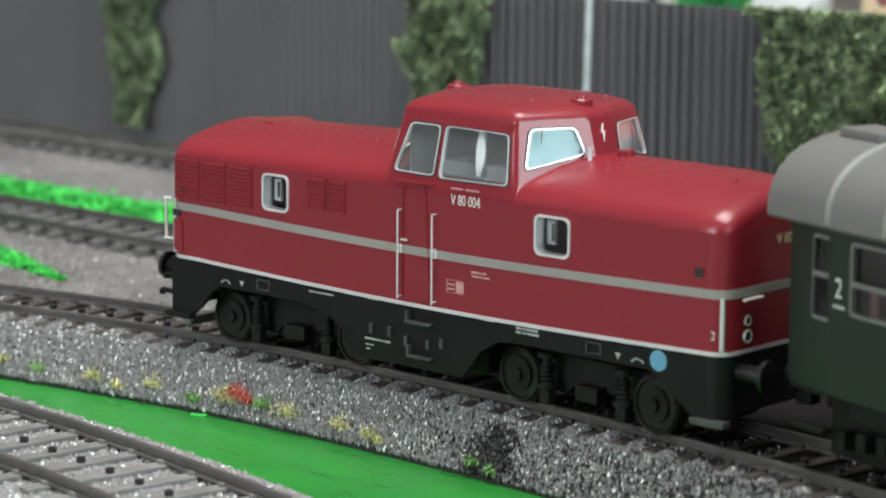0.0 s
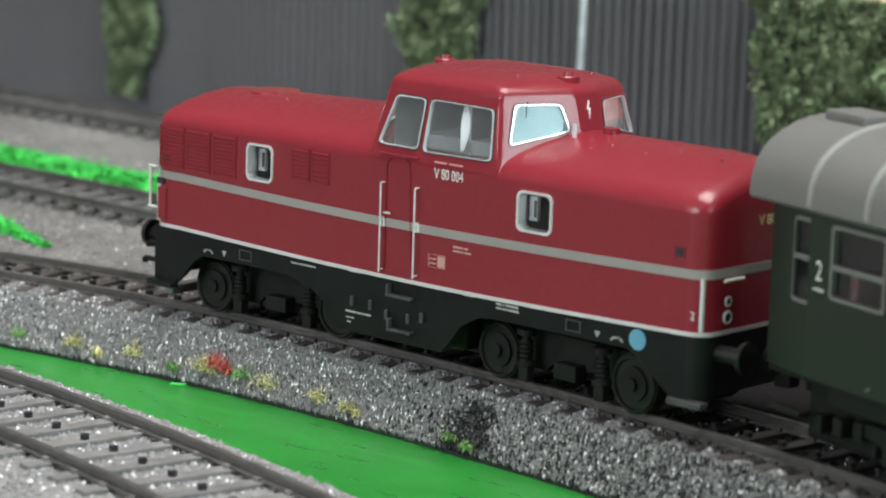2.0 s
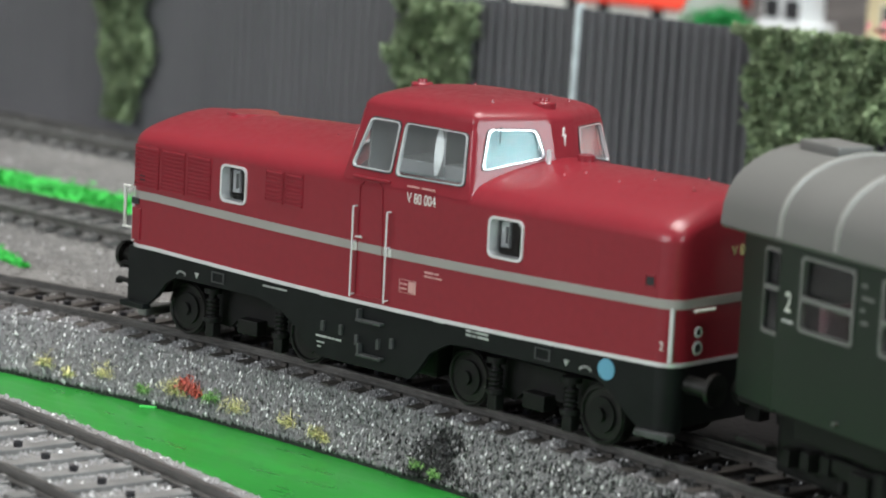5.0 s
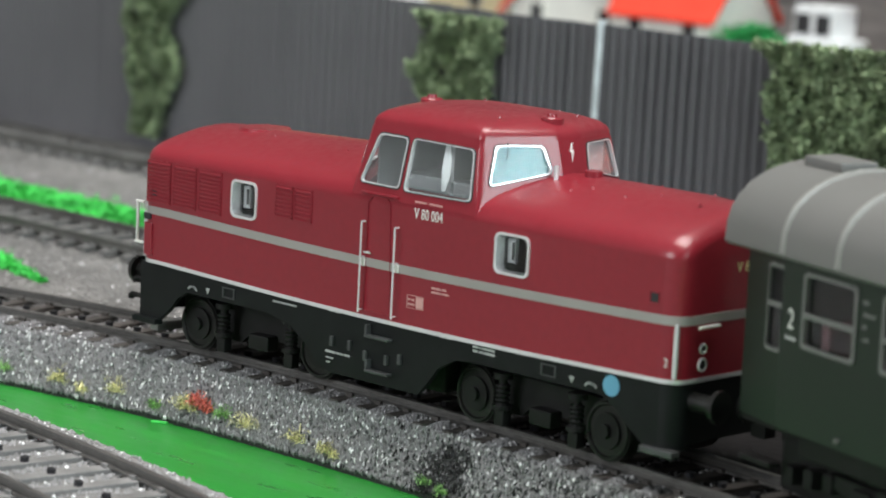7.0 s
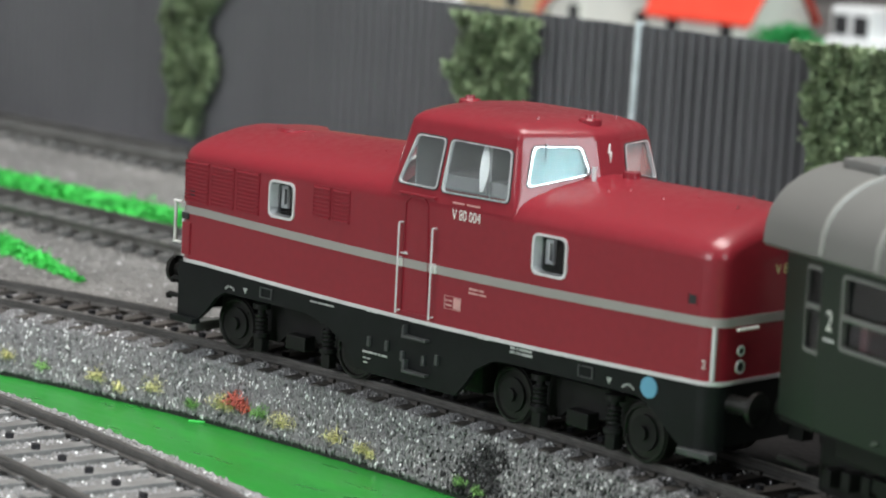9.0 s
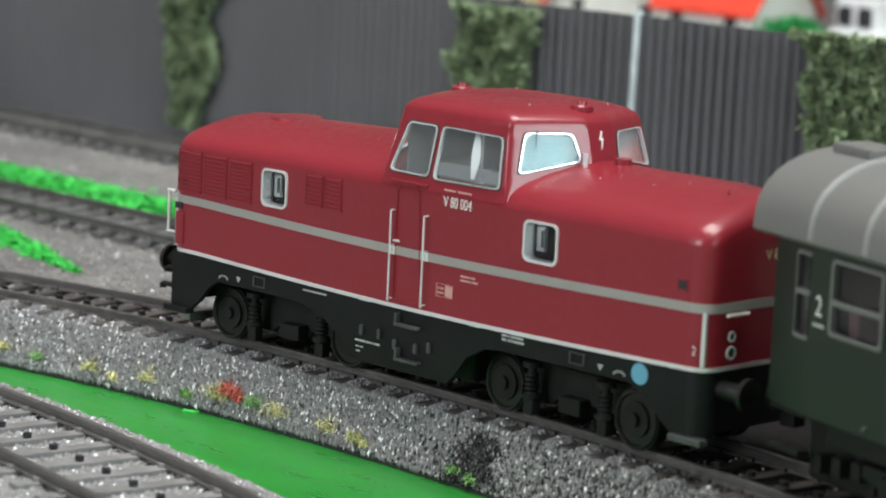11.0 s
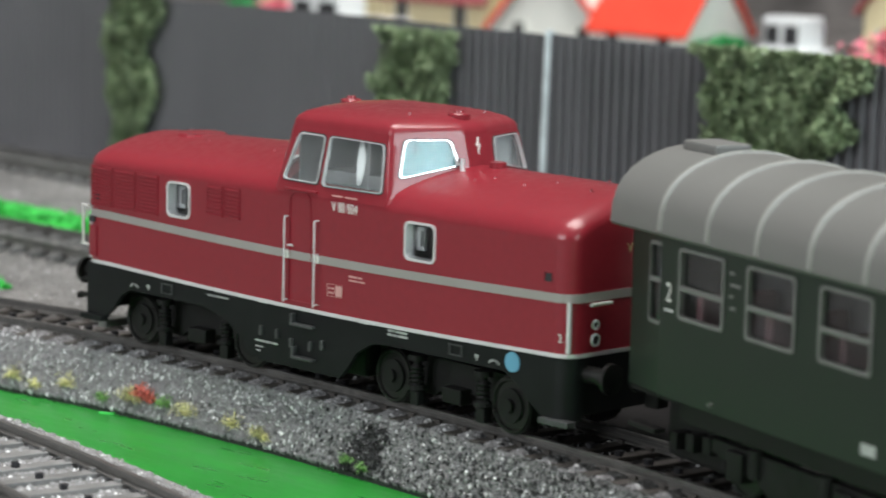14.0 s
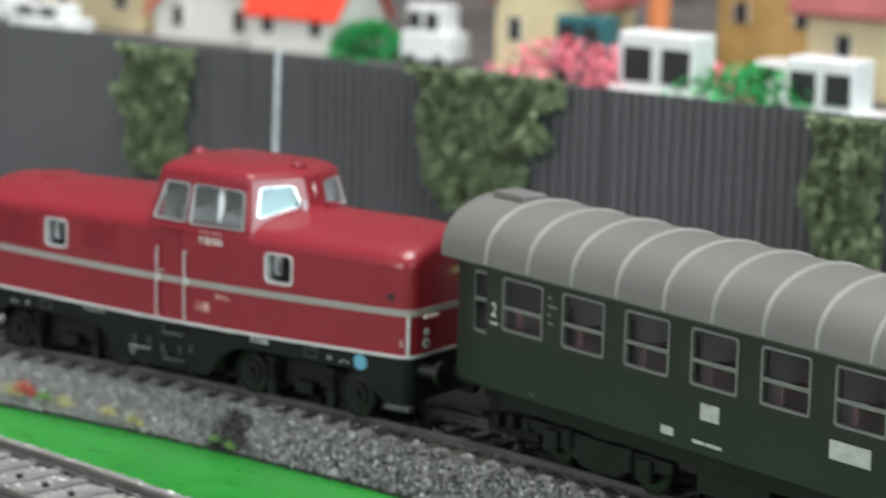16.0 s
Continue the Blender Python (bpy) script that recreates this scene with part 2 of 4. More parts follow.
def round_rect(x0, x1, z0, z1, r, n=5, lean=0.0, cut=0.0):
    """Outline of a rounded rectangle; lean shifts its top in x, cut the top's first corner more."""
    pts = []
    for cx, cz, a0 in ((x1 - r, z1 - r, 0), (x0 + r, z1 - r, 90), (x0 + r, z0 + r, 180), (x1 - r, z0 + r, 270)):
        for i in range(n):
            a = radians(a0 + 90 * i / (n - 1))
            x, z = cx + r * math.cos(a), cz + r * math.sin(a)
            pts.append((x + lean * (z - z0) / (z1 - z0), z))
    return pts


def round_quad(corners, r, n=5):
    """Outline of a quadrilateral with rounded corners, as points in the plane."""
    pts = []
    k = len(corners)
    for i in range(k):
        p, a, b = Vector(corners[i]), Vector(corners[i - 1]), Vector(corners[(i + 1) % k])
        u, w = (a - p).normalized() * r, (b - p).normalized() * r
        for j in range(n):
            t = j / (n - 1)
            pts.append(tuple(p + u * (1 - t) ** 2 + w * t**2))
    return pts


def place_plane(bm, origin, u, v, w):
    """Takes a mesh built in x (along), z (up) and y (outwards) onto the plane with axes u, v and normal w."""
    m = Matrix(((u[0], w[0], v[0], origin[0]), (u[1], w[1], v[1], origin[1]), (u[2], w[2], v[2], origin[2]), (0, 0, 0, 1)))
    bmesh.ops.transform(bm, matrix=m, verts=bm.verts)
    return bm


def lettering(name, text, size, m, mat, parent, label=""):
    """Raised lettering; m takes the text's plane (x along, y up) to its place in millimetres."""
    cu = bpy.data.curves.new(name, "FONT")
    cu.body, cu.size, cu.extrude, cu.align_x, cu.align_y = text, size, 0.03, "CENTER", "CENTER"
    tmp = bpy.data.objects.new(name, cu)
    me = bpy.data.meshes.new_from_object(tmp)
    bpy.data.objects.remove(tmp)
    me.transform(Matrix.Scale(MM, 4) @ m)
    me.materials.clear()
    me.materials.append(mat)
    ob = new(name, me)
    ob.parent = parent
    if label:
        tagged(ob, label)
    return ob


def side_text(x, y, z, narrow=1.0):
    """Place of lettering on a side that faces the near (-y) way."""
    return Matrix.Translation((x, y, z)) @ Matrix.Rotation(radians(90), 4, "X") @ Matrix.Diagonal((narrow, 1, 1, 1))


# ---- the line of the main track: a bend with its outermost point at x = 48 ----
BEND_X, BEND_Y, R_WEST, R_EAST, RAIL_TOP = 48.0, 17.25, 450.0, 750.0, 13.2


def bend(s, off=0.0):
    """The point s mm along the main track, off mm to its far side, and the heading in degrees."""
    r = R_EAST if s > 0 else R_WEST
    a = s / r
    return BEND_X + (r + off) * math.sin(a), BEND_Y - r + (r + off) * math.cos(a), -math.degrees(a)


def front_line(s, off=0.0):
    """The track in the foreground, which bends gently towards the near side."""
    x, a = 20 + s, radians(-5.7) - s / 700.0
    y = -53.5 - 0.1 * s - s * s / 1400.0
    return x - off * math.sin(a), y + off * math.cos(a), math.degrees(a)


def straight(y0):
    return lambda s, off=0.0: (s, y0 + off, 0.0)

# ---- the room round the layout ----


def room():
    for name, b, mat in (
        ("floor", (-2.4, 2.6, -2.8, 1.7, -0.95, -0.9), M_FLOOR),
        ("ceiling", (-2.4, 2.6, -2.8, 1.7, 1.6, 1.65), M_CEIL),
        ("wall_west", (-2.45, -2.4, -2.8, 1.7, -0.9, 1.6), M_ROOM),
        ("wall_north", (-2.4, 2.6, 1.65, 1.7, -0.9, 1.6), M_ROOM),
    ):
        bm = box(bmesh.new(), *[v * 1000 for v in b])
        solid(name, bm, mat, "plain painted " + name.split("_")[0] + " of the room", name.split("_")[0], kind="structure")
    # walls with a window opening each
    bm = bmesh.new()
    for b in ((2.4, 2.45, -2.8, -0.8, -0.9, 1.6), (2.4, 2.45, 0.6, 1.65, -0.9, 1.6), (2.4, 2.45, -0.8, 0.6, -0.9, 0.3), (2.4, 2.45, -0.8, 0.6, 1.4, 1.6)):
        box(bm, *[v * 1000 for v in b])
    solid("wall_east", bm, M_ROOM, "plain painted wall with a window opening", "wall", kind="structure")
    bm = bmesh.new()
    for b in ((-2.4, -1.2, -2.65, -2.6, -0.9, 1.6), (0.4, 2.4, -2.65, -2.6, -0.9, 1.6), (-1.2, 0.4, -2.65, -2.6, -0.9, 0.35), (-1.2, 0.4, -2.65, -2.6, 1.5, 1.6)):
        box(bm, *[v * 1000 for v in b])
    solid("wall_south", bm, M_ROOM, "plain painted wall with a window opening", "wall", kind="structure")


room()

# ---- ground of the layout ----


def ground():
    bm = box(bmesh.new(), -1500, 1500, -900, 1300, -40, -0.4)
    solid("ground", bm, M_TABLE, "grey gritty layout board under the tracks", "layout board", kind="structure")
    # raised bed that carries the main track and the tracks behind it
    bm = bmesh.new()
    near = [bend(s, -13.6) for s in range(-420, 620, 8)]
    near = [(-1400, near[0][1])] + [(p[0], p[1]) for p in near] + [(1400, near[-1][1] - 300)]
    top = [bm.verts.new((x, y, 10.2)) for x, y in near]
    back = [bm.verts.new((x, 330, 10.2)) for x, y in near]
    for i in range(len(near) - 1):
        bm.faces.new((top[i], top[i + 1], back[i + 1], back[i]))
    solid("track_bed", bm, M_BED, "grey ballasted ground that carries the tracks", "ballast bed", kind="structure")
    # shade under the loco's rear and the coach, laid as a near-black sheet
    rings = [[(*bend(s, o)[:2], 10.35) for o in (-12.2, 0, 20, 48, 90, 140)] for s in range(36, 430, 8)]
    solid("shaded_bed", loft(bmesh.new(), rings, closed=False), M_SHADED_BED, "near-black sheet for the shade under the standing coach", "ballast bed", kind="structure")
    # steep bank down to the green board
    rings = []
    for s in range(-300, 430, 5):
        wob = 0.35 * noise.noise((s * 0.06, 3.1, 0))
        rings.append([(*bend(s, o)[:2], z) for o, z in ((-13.6, 10.2), (-14.6 + wob, 8.6), (-16.0 + wob, 5.2), (-17.2 + wob, 1.6), (-17.9, -0.3))])
    bm = loft(bmesh.new(), rings, closed=False)
    solid("track_bank", bm, M_BEDD, "dark bank below the ballast beside the track", "bank", kind="structure", smooth=60)
    rings = [[(*bend(s, o)[:2], z) for o, z in ((-17.5, 0.9), (-18.1, 0.8), (-18.2, 0.0))] for s in range(-300, 430, 5)]
    solid("bank_edge", loft(bmesh.new(), rings, closed=False), M_EDGE, "black cut edge along the foot of the bank", "edge", kind="structure")
    # painted board between the bank and the foreground track
    rings = []
    for s in range(-300, 430, 6):
        x, y, _ = bend(s, -17.9)
        u = x - 20
        rings.append([(x, y, 0.0), (x, (y + front_line(u, 28)[1]) / 2, 0.0), (x, min(front_line(u, 28.5)[1], y - 1), 0.0)])
    solid("green_board", loft(bmesh.new(), rings, closed=False), M_PAINT, "glossy bright green painted board", "painted board", kind="structure")
    rings = [[(*front_line(s, o)[:2], z) for o, z in ((29.5, -0.2), (26.5, 1.6), (20.0, 4.7), (-20.0, 4.7), (-30, 1.2), (-90, 0.8))] for s in range(-260, 330, 8)]
    solid("front_bed", loft(bmesh.new(), rings, closed=False), M_FBED, "grey ballast bed of the foreground track", "ballast bed", kind="structure", smooth=50)


ground()


def grains(name, mat, label, spots, size, seed, tall=1.0):
    """Many small irregular stones, each an eight-sided lump, at the places given as (x, y, z)."""
    rnd = np.random.RandomState(seed)
    base = np.array([(1, 0, 0), (-1, 0, 0), (0, 1, 0), (0, -1, 0), (0, 0, 1), (0, 0, -1)], float)
    tri = np.array([(0, 2, 4), (2, 1, 4), (1, 3, 4), (3, 0, 4), (2, 0, 5), (1, 2, 5), (3, 1, 5), (0, 3, 5)])
    spots = np.asarray(spots, float)
    n = len(spots)
    k = size * rnd.uniform(0.55, 1.25, (n, 1, 1)) * rnd.uniform(0.65, 1.3, (n, 6, 1))
    a = rnd.uniform(0, 6.28, n)
    turn = np.zeros((n, 3, 3))
    turn[:, 0, 0], turn[:, 0, 1], turn[:, 1, 0], turn[:, 1, 1], turn[:, 2, 2] = np.cos(a), -np.sin(a), np.sin(a), np.cos(a), tall
    v = np.einsum("nij,nkj->nki", turn, base[None] * k) + spots[:, None]
    f = (tri[None] + 6 * np.arange(n)[:, None, None]).reshape(-1, 3)
    me = bpy.data.meshes.new(name)
    me.from_pydata((v.reshape(-1, 3) * MM).tolist(), [], f.tolist())
    me.materials.append(mat)
    return tagged(new(name, me), label, "ballast", kind="stuff")


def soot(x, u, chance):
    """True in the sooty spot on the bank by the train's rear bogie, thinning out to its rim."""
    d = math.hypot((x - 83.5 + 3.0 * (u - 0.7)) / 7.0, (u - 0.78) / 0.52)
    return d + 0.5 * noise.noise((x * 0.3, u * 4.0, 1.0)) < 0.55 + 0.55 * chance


def ballast():
    rnd = random.Random(4)
    bank, dark, top = [], [], []
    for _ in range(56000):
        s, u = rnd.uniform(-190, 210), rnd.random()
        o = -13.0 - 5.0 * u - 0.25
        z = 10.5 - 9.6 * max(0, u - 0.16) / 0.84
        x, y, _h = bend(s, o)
        # the share of near-black stones grows eastwards along the bank
        near_black = rnd.random() < min(0.3, max(0.0, (s - 10) / 250.0))
        (dark if near_black or soot(x, u, rnd.random()) else bank).append((x, y, z))
    for _ in range(7000):
        s, o = rnd.uniform(-190, 210), rnd.uniform(-13, 13)
        x, y, _h = bend(s, o)
        # black stones between the rails paint the shade under the coach
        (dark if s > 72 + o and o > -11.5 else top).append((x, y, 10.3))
    heap, shaded = [], []
    while len(heap) + len(shaded) < 15000:
        s, o = rnd.uniform(-190, 210), rnd.uniform(-13.7, -9.2)
        gap = abs((s + 3.75) % 7.5 - 3.75)
        if gap > 2.3:
            continue
        x, y, _h = bend(s, o)
        z = 10.4 + 1.25 * math.cos(gap / 2.3 * 1.3) * (0.55 + 0.45 * rnd.random()) * min(1, (14.2 + o) / 2.0)
        # black stones at the sleeper ends paint the train's shade too
        (shaded if s > 58 and rnd.random() < (s - 58) / 30 and o > -12 else heap).append((x, y, z))
    grains("sleeper_ballast", M_STONE, "grey ballast heaped between the sleeper ends", heap, 0.29, 8, 1.3)
    grains("shaded_ballast", M_SOOT_SHADE, "near-black ballast between sleeper ends, painted shade under the train", shaded, 0.34, 9, 1.2)
    grains("bank_ballast", M_STONE, "grey ballast stones on the bank, a few painted pale as glints", bank, 0.26, 1, 2.0)
    grains("soot_shade_ballast", M_SOOT_SHADE, "near-black stones: sooty spot, bank and painted shade under the train", dark, 0.36, 2, 1.5)
    grains("track_ballast", M_STONE, "grey ballast stones between the sleepers", top, 0.45, 3)
    loose = []
    while len(loose) < 26000:
        x, y = rnd.uniform(-330, 20), rnd.uniform(16, 170)
        if bend(x - 48, 15)[1] > y or noise.noise((x * 0.02, y * 0.03, 5.0)) + rnd.uniform(-0.5, 0.5) < -0.1:
            continue
        heap = 0.9 * math.exp(-((y - 76.5) / 13) ** 4)
        loose.append((x, y, 10.25 + heap * rnd.random()))
    grains("loose_ballast", M_GRIT, "loose grey ballast stones strewn between the tracks", loose, 0.5, 6, 0.7)
    front = []
    for _ in range(17000):
        s, o = rnd.uniform(-130, 110), rnd.uniform(-34, 20)
        x, y, _h = front_line(s, o)
        front.append((x, y, 4.8 if o > -20 else 4.9 + (o + 20) * 0.35))
    grains("front_ballast", M_FSTONE, "grey ballast stones of the foreground track", front, 0.42, 5)


# ---- tracks ----


def rail_mesh(line, s0, s1, off, top, step, wide=1.0):
    prof = [(-0.9, -2.0), (-0.9, -1.7), (-0.25, -1.4), (-0.25, -0.75), (-0.5, -0.6), (-0.5, -0.1), (-0.38, 0), (0.38, 0), (0.5, -0.1), (0.5, -0.6), (0.25, -0.75), (0.25, -1.4), (0.9, -1.7), (0.9, -2.0)]
    n = max(2, int((s1 - s0) / step))
    rings = [[(*line(s0 + (s1 - s0) * i / n, off + o * wide)[:2], top + z) for o, z in prof] for i in range(n + 1)]
    return loft(bmesh.new(), rings)


def track(label, line, s0, s1, gauge, top, length, pitch, mat, stud, wide=1.0):
    t = thing("railway_track", label, "railway track", kind="structure")
    for side in (-1, 1):
        part("rail", rail_mesh(line, s0, s1, side * gauge / 2, top, 6, wide), M_RAIL, t, "dull metal rail", smooth=30)
    bm = box(bmesh.new(), -pitch * 0.175, pitch * 0.175, -length / 2, length / 2, -3.6, -2.0, 0.15)
    for side in (-1, 1):
        for edge in (-1.25, 1.25):
            box(bm, -0.7, 0.7, side * gauge / 2 + edge - 0.35, side * gauge / 2 + edge + 0.35, -2.0, -1.35)
    me = None
    m_stud = None
    for i in range(int((s1 - s0) / pitch)):
        x, y, h = line(s0 + pitch * (i + 0.5), 0)
        if me is None:
            ob = part("sleeper", bm, mat, t)
            me = ob.data
            if stud:
                sb = part("stud", cyl(bmesh.new(), 0, 0, -1.6, 0.8, 1.0, "z", 8), M_STUD, ob, "dark contact stud")
                m_stud = sb.data
        else:
            ob = new("sleeper", me)
            ob.parent = t
            if m_stud:
                sb = new("stud", m_stud)
                sb.parent = ob
        ob.matrix_basis = pose(x * MM, y * MM, top * MM, 0, 0, h + 0.8 * math.sin(i * 12.9898))
    return t


track("dark railway track on the bank, bending away", bend, -330, 420, 16.5, RAIL_TOP, 27.5, 7.5, M_SLEEPER, True)
track("grey railway track with studded sleepers on the foreground bed", front_line, -200, 190, 22.5, 7.6, 33, 9.0, M_GSLEEPER, True, 1.15)
track("dull railway track beside the bright green strip", straight(76.5), -520, 120, 17.5, 14.0, 26, 8.0, M_BSLEEPER, False)
track("dull railway track along the foot of the fence", straight(172), -640, 160, 17.5, 14.0, 26, 8.0, M_BSLEEPER, False)
ballast()


def flock(spots, size, rnd, long=1.0, up=0.5, thin=0.5):
    """Vertices and faces of many small two-sided leaf scraps."""
    verts, faces = [], []
    for x, y, z in spots:
        a, e = rnd.uniform(0, 6.28), rnd.uniform(-0.6, 1.2) * up
        d = Vector((math.cos(a) * math.cos(e), math.sin(a) * math.cos(e), math.sin(e)))
        n = Vector((-math.sin(a), math.cos(a), rnd.uniform(-0.8, 0.8))).normalized()
        k = size * rnd.uniform(0.5, 1.3)
        p, i = Vector((x, y, z)), len(verts)
        for q in (p - d * k * long - n * k * 0.1, p - n * k * thin, p + d * k * long, p + n * k * thin):
            verts.append(tuple(q * MM))
        bend_v = Vector(verts[i + 2]) + Vector((0, 0, -0.2 * k * MM))
        verts[i + 2] = tuple(bend_v)
        faces.append((i, i + 1, i + 2, i + 3))
    return verts, faces


def scraps(name, spots, size, mat, label, category, seed, long=1.0, up=0.5, kind="", group="", parent=None, thin=0.5):
    verts, faces = flock(spots, size, random.Random(seed), long, up, thin)
    me = bpy.data.meshes.new(name)
    me.from_pydata(verts, [], faces)
    me.materials.append(mat)
    ob = new(name, me)
    ob.parent = parent
    return tagged(ob, label, category, group, kind)


def grass_strips():
    rnd = random.Random(8)
    spots = []
    for _ in range(26000):
        x, u = rnd.uniform(-420, 30), rnd.gauss(0, 0.42)
        y = 104 + 14 * u + 3 * noise.noise((x * 0.03, 0, 0))
        spots.append((x, y, 10.5 + rnd.uniform(0, 2.5) * math.exp(-u * u * 2)))
    scraps("grass_strip", spots, 0.95, M_GRASS, "bright green grass strip between the tracks", "grass", 3, 1.2, 1.0, "stuff")
    spots = []
    for _ in range(5200):
        x, u = rnd.uniform(-220, -72), rnd.gauss(0, 0.42)
        y = 31 + (x + 68) * -0.28 + 6.0 * u * min(1, (-68 - x) / 40)
        spots.append((x, y, 10.2 + rnd.uniform(0, 0.9)))
    scraps("grass_strip", spots, 0.85, M_GRASS, "bright green grass patch behind the bend", "grass", 4, 1.2, 1.0, "stuff")


grass_strips()


def tufts():
    """Small flock tufts along the foot of the bank."""
    rnd = random.Random(12)
    for s, o, r, mat, label in (
        (-68, -17.0, 2.2, M_TUFT, "yellowish"), (-52, -16.8, 2.4, M_TUFT, "yellowish"), (-40.5, -17.3, 1.5, M_TUFTG, "green"), (-32.5, -16.8, 3.0, M_TUFT, "yellow-green"),
        (-29.5, -16.3, 2.5, M_FLOWER, "red-flowered"), (-27.0, -16.6, 1.4, M_FLOWER, "red-flowered"), (-22, -16.7, 2.2, M_TUFTG, "green"), (-15.5, -17.0, 2.6, M_TUFT, "yellow-green"),
        (-1.5, -17.0, 2.0, M_TUFT, "pale yellow"), (7, -17.2, 2.0, M_TUFT, "yellow"), (9.2, -17.4, 1.3, M_TUFT, "yellow"), (33, -17.3, 1.3, M_TUFTG, "green"), (38, -17.6, 1.3, M_TUFTG, "green"),
        (-61, -17.4, 1.5, M_TUFT, "dry yellowish"), (-93, -16.8, 2.0, M_TUFT, "brownish yellow"), (-83, -17.0, 1.6, M_TUFTG, "green"),
    ):
        x, y, _h = bend(s, o)
        z = 1.2 + (17.9 + o) * 2.1
        spots = [(x + rnd.gauss(0, r * 0.55), y + rnd.gauss(0, r * 0.3) - 0.6, z + abs(rnd.gauss(0, r * 0.42))) for _ in range(int(70 * r))]
        scraps("grass_tuft", spots, 0.34, mat, label + " flock tuft at the foot of the bank", "grass tuft", int(s * 7 + 900), 3.4, 1.0, group="tufts along the bank", thin=0.5 if mat == M_FLOWER else 0.26)


tufts()
bm = box(bmesh.new(), -1.6, 1.6, -0.5, 0.5, 0, 0.35, 0.1, Matrix.Translation((12.0, -3.6, 0.0)) @ Matrix.Rotation(0.5, 4, "Z"))
solid("plastic_scrap", bm, M_GRASS, "pale green scrap lying on the green board", "scrap")

# ---- fence with ivy ----
FENCE_Y = 194.0


def fence():
    f = thing("corrugated_fence", "black corrugated card fence along the tracks", "fence", kind="structure")
    panels = [(-640, -442), (-441.5, -262), (-261.5, -112), (-111.5, -58.6), (-58.1, 62), (62.5, 178), (178.5, 300), (300.5, 470), (470.5, 700)]
    for i, (x0, x1) in enumerate(panels):
        n = int((x1 - x0) / 3.4) * 6
        rnd = random.Random(i)
        tilt = rnd.uniform(-0.4, 0.4)
        front, back = [], []
        for k in range(n + 1):
            x = x0 + (x1 - x0) * k / n
            a = (x / 3.4) % 1.0
            k2 = 0.72 if x > -115 else 0.16
            d = -k2 if 0.12 < a < 0.5 else k2 if 0.62 < a < 0.98 else 0
            top = 64.6 + tilt * (x - x0) / (x1 - x0) + 0.35 * noise.noise((x * 0.08, i, 0))
            front.append([(x, FENCE_Y + d, 9.5), (x, FENCE_Y + d, top), (x, FENCE_Y + d + 0.8, top), (x, FENCE_Y + d + 0.8, 9.5)])
        part("panel", loft(bmesh.new(), front, closed=False), M_FENCE, f)
    bm = box(bmesh.new(), -0.8, 0.8, -1.6, 0.6, 9.5, 65.8, 0.3, Matrix.Translation((-58.6, FENCE_Y, 0)) @ Matrix.Rotation(0.022, 4, "Y"))
    part("post", bm, M_POST, f, "pale grey fence post")


fence()


def ivy(x, width, top, low, seed, label, lean=0.0, shade=0):
    """A mat of flock scraps on the fence, broad at the top and ragged below."""
    rnd = random.Random(seed)
    spots = []
    while len(spots) < int(width * 230):
        u, w = rnd.uniform(-1, 1), rnd.random()
        z = low + (top - low) * w
        edge = 0.55 + 0.45 * w + 0.45 * noise.noise((u * 0.8 + seed, w * 4, seed))
        if abs(u) > edge:
            continue
        clump = 0.5 + 0.5 * noise.noise((u * width * 0.12, z * 0.16, seed * 3.0))
        if clump < 0.24:
            continue
        spots.append((x + u * width / 2 + lean * (1 - w), FENCE_Y - 1.0 - 7.0 * clump * rnd.random() ** 0.6, z))
    t = thing("ivy", label, "climbing plant", (x, FENCE_Y - 1.5, low), group="ivy on the fence")
    cells = {}
    for q in spots:
        cells.setdefault((int((q[0] - x + width) / 14), int((q[2] - low) / 14)), []).append(q)
    for k, some in enumerate(cells.values()):
        ob = scraps("foliage", some, 1.05, M_IVY, "", "", seed * 40 + k, 1.2, 1.2, parent=t)
        ob.matrix_parent_inverse = t.matrix_world.inverted()


ivy(-231, 29, 70, 16, 1, "green ivy mat hanging down the black fence", -4)
ivy(-106, 32, 63, 22, 2, "green ivy clump on the black corrugated fence")
ivy(22, 56, 66, 24, 3, "broad dense ivy mat on the black corrugated fence")
ivy(140, 28, 64, 14, 4, "ragged green ivy hanging on the black fence")
ivy(262, 30, 64, 18, 6, "ragged green ivy on the far end of the black fence")
ivy(-370, 30, 66, 16, 7, "green ivy on the black fence")

# ---- village behind the fence ----
bm = box(bmesh.new(), -1100, 900, 240, 1200, -0.4, 30)
solid("village_ground", bm, M_BACK, "brown raised ground behind the fence", "ground", kind="structure")
bm = box(bmesh.new(), -1300, 1100, 760, 770, -0.4, 420)
solid("backdrop", bm, M_BACK, "dim brown clutter far behind the village", "backdrop", kind="structure")


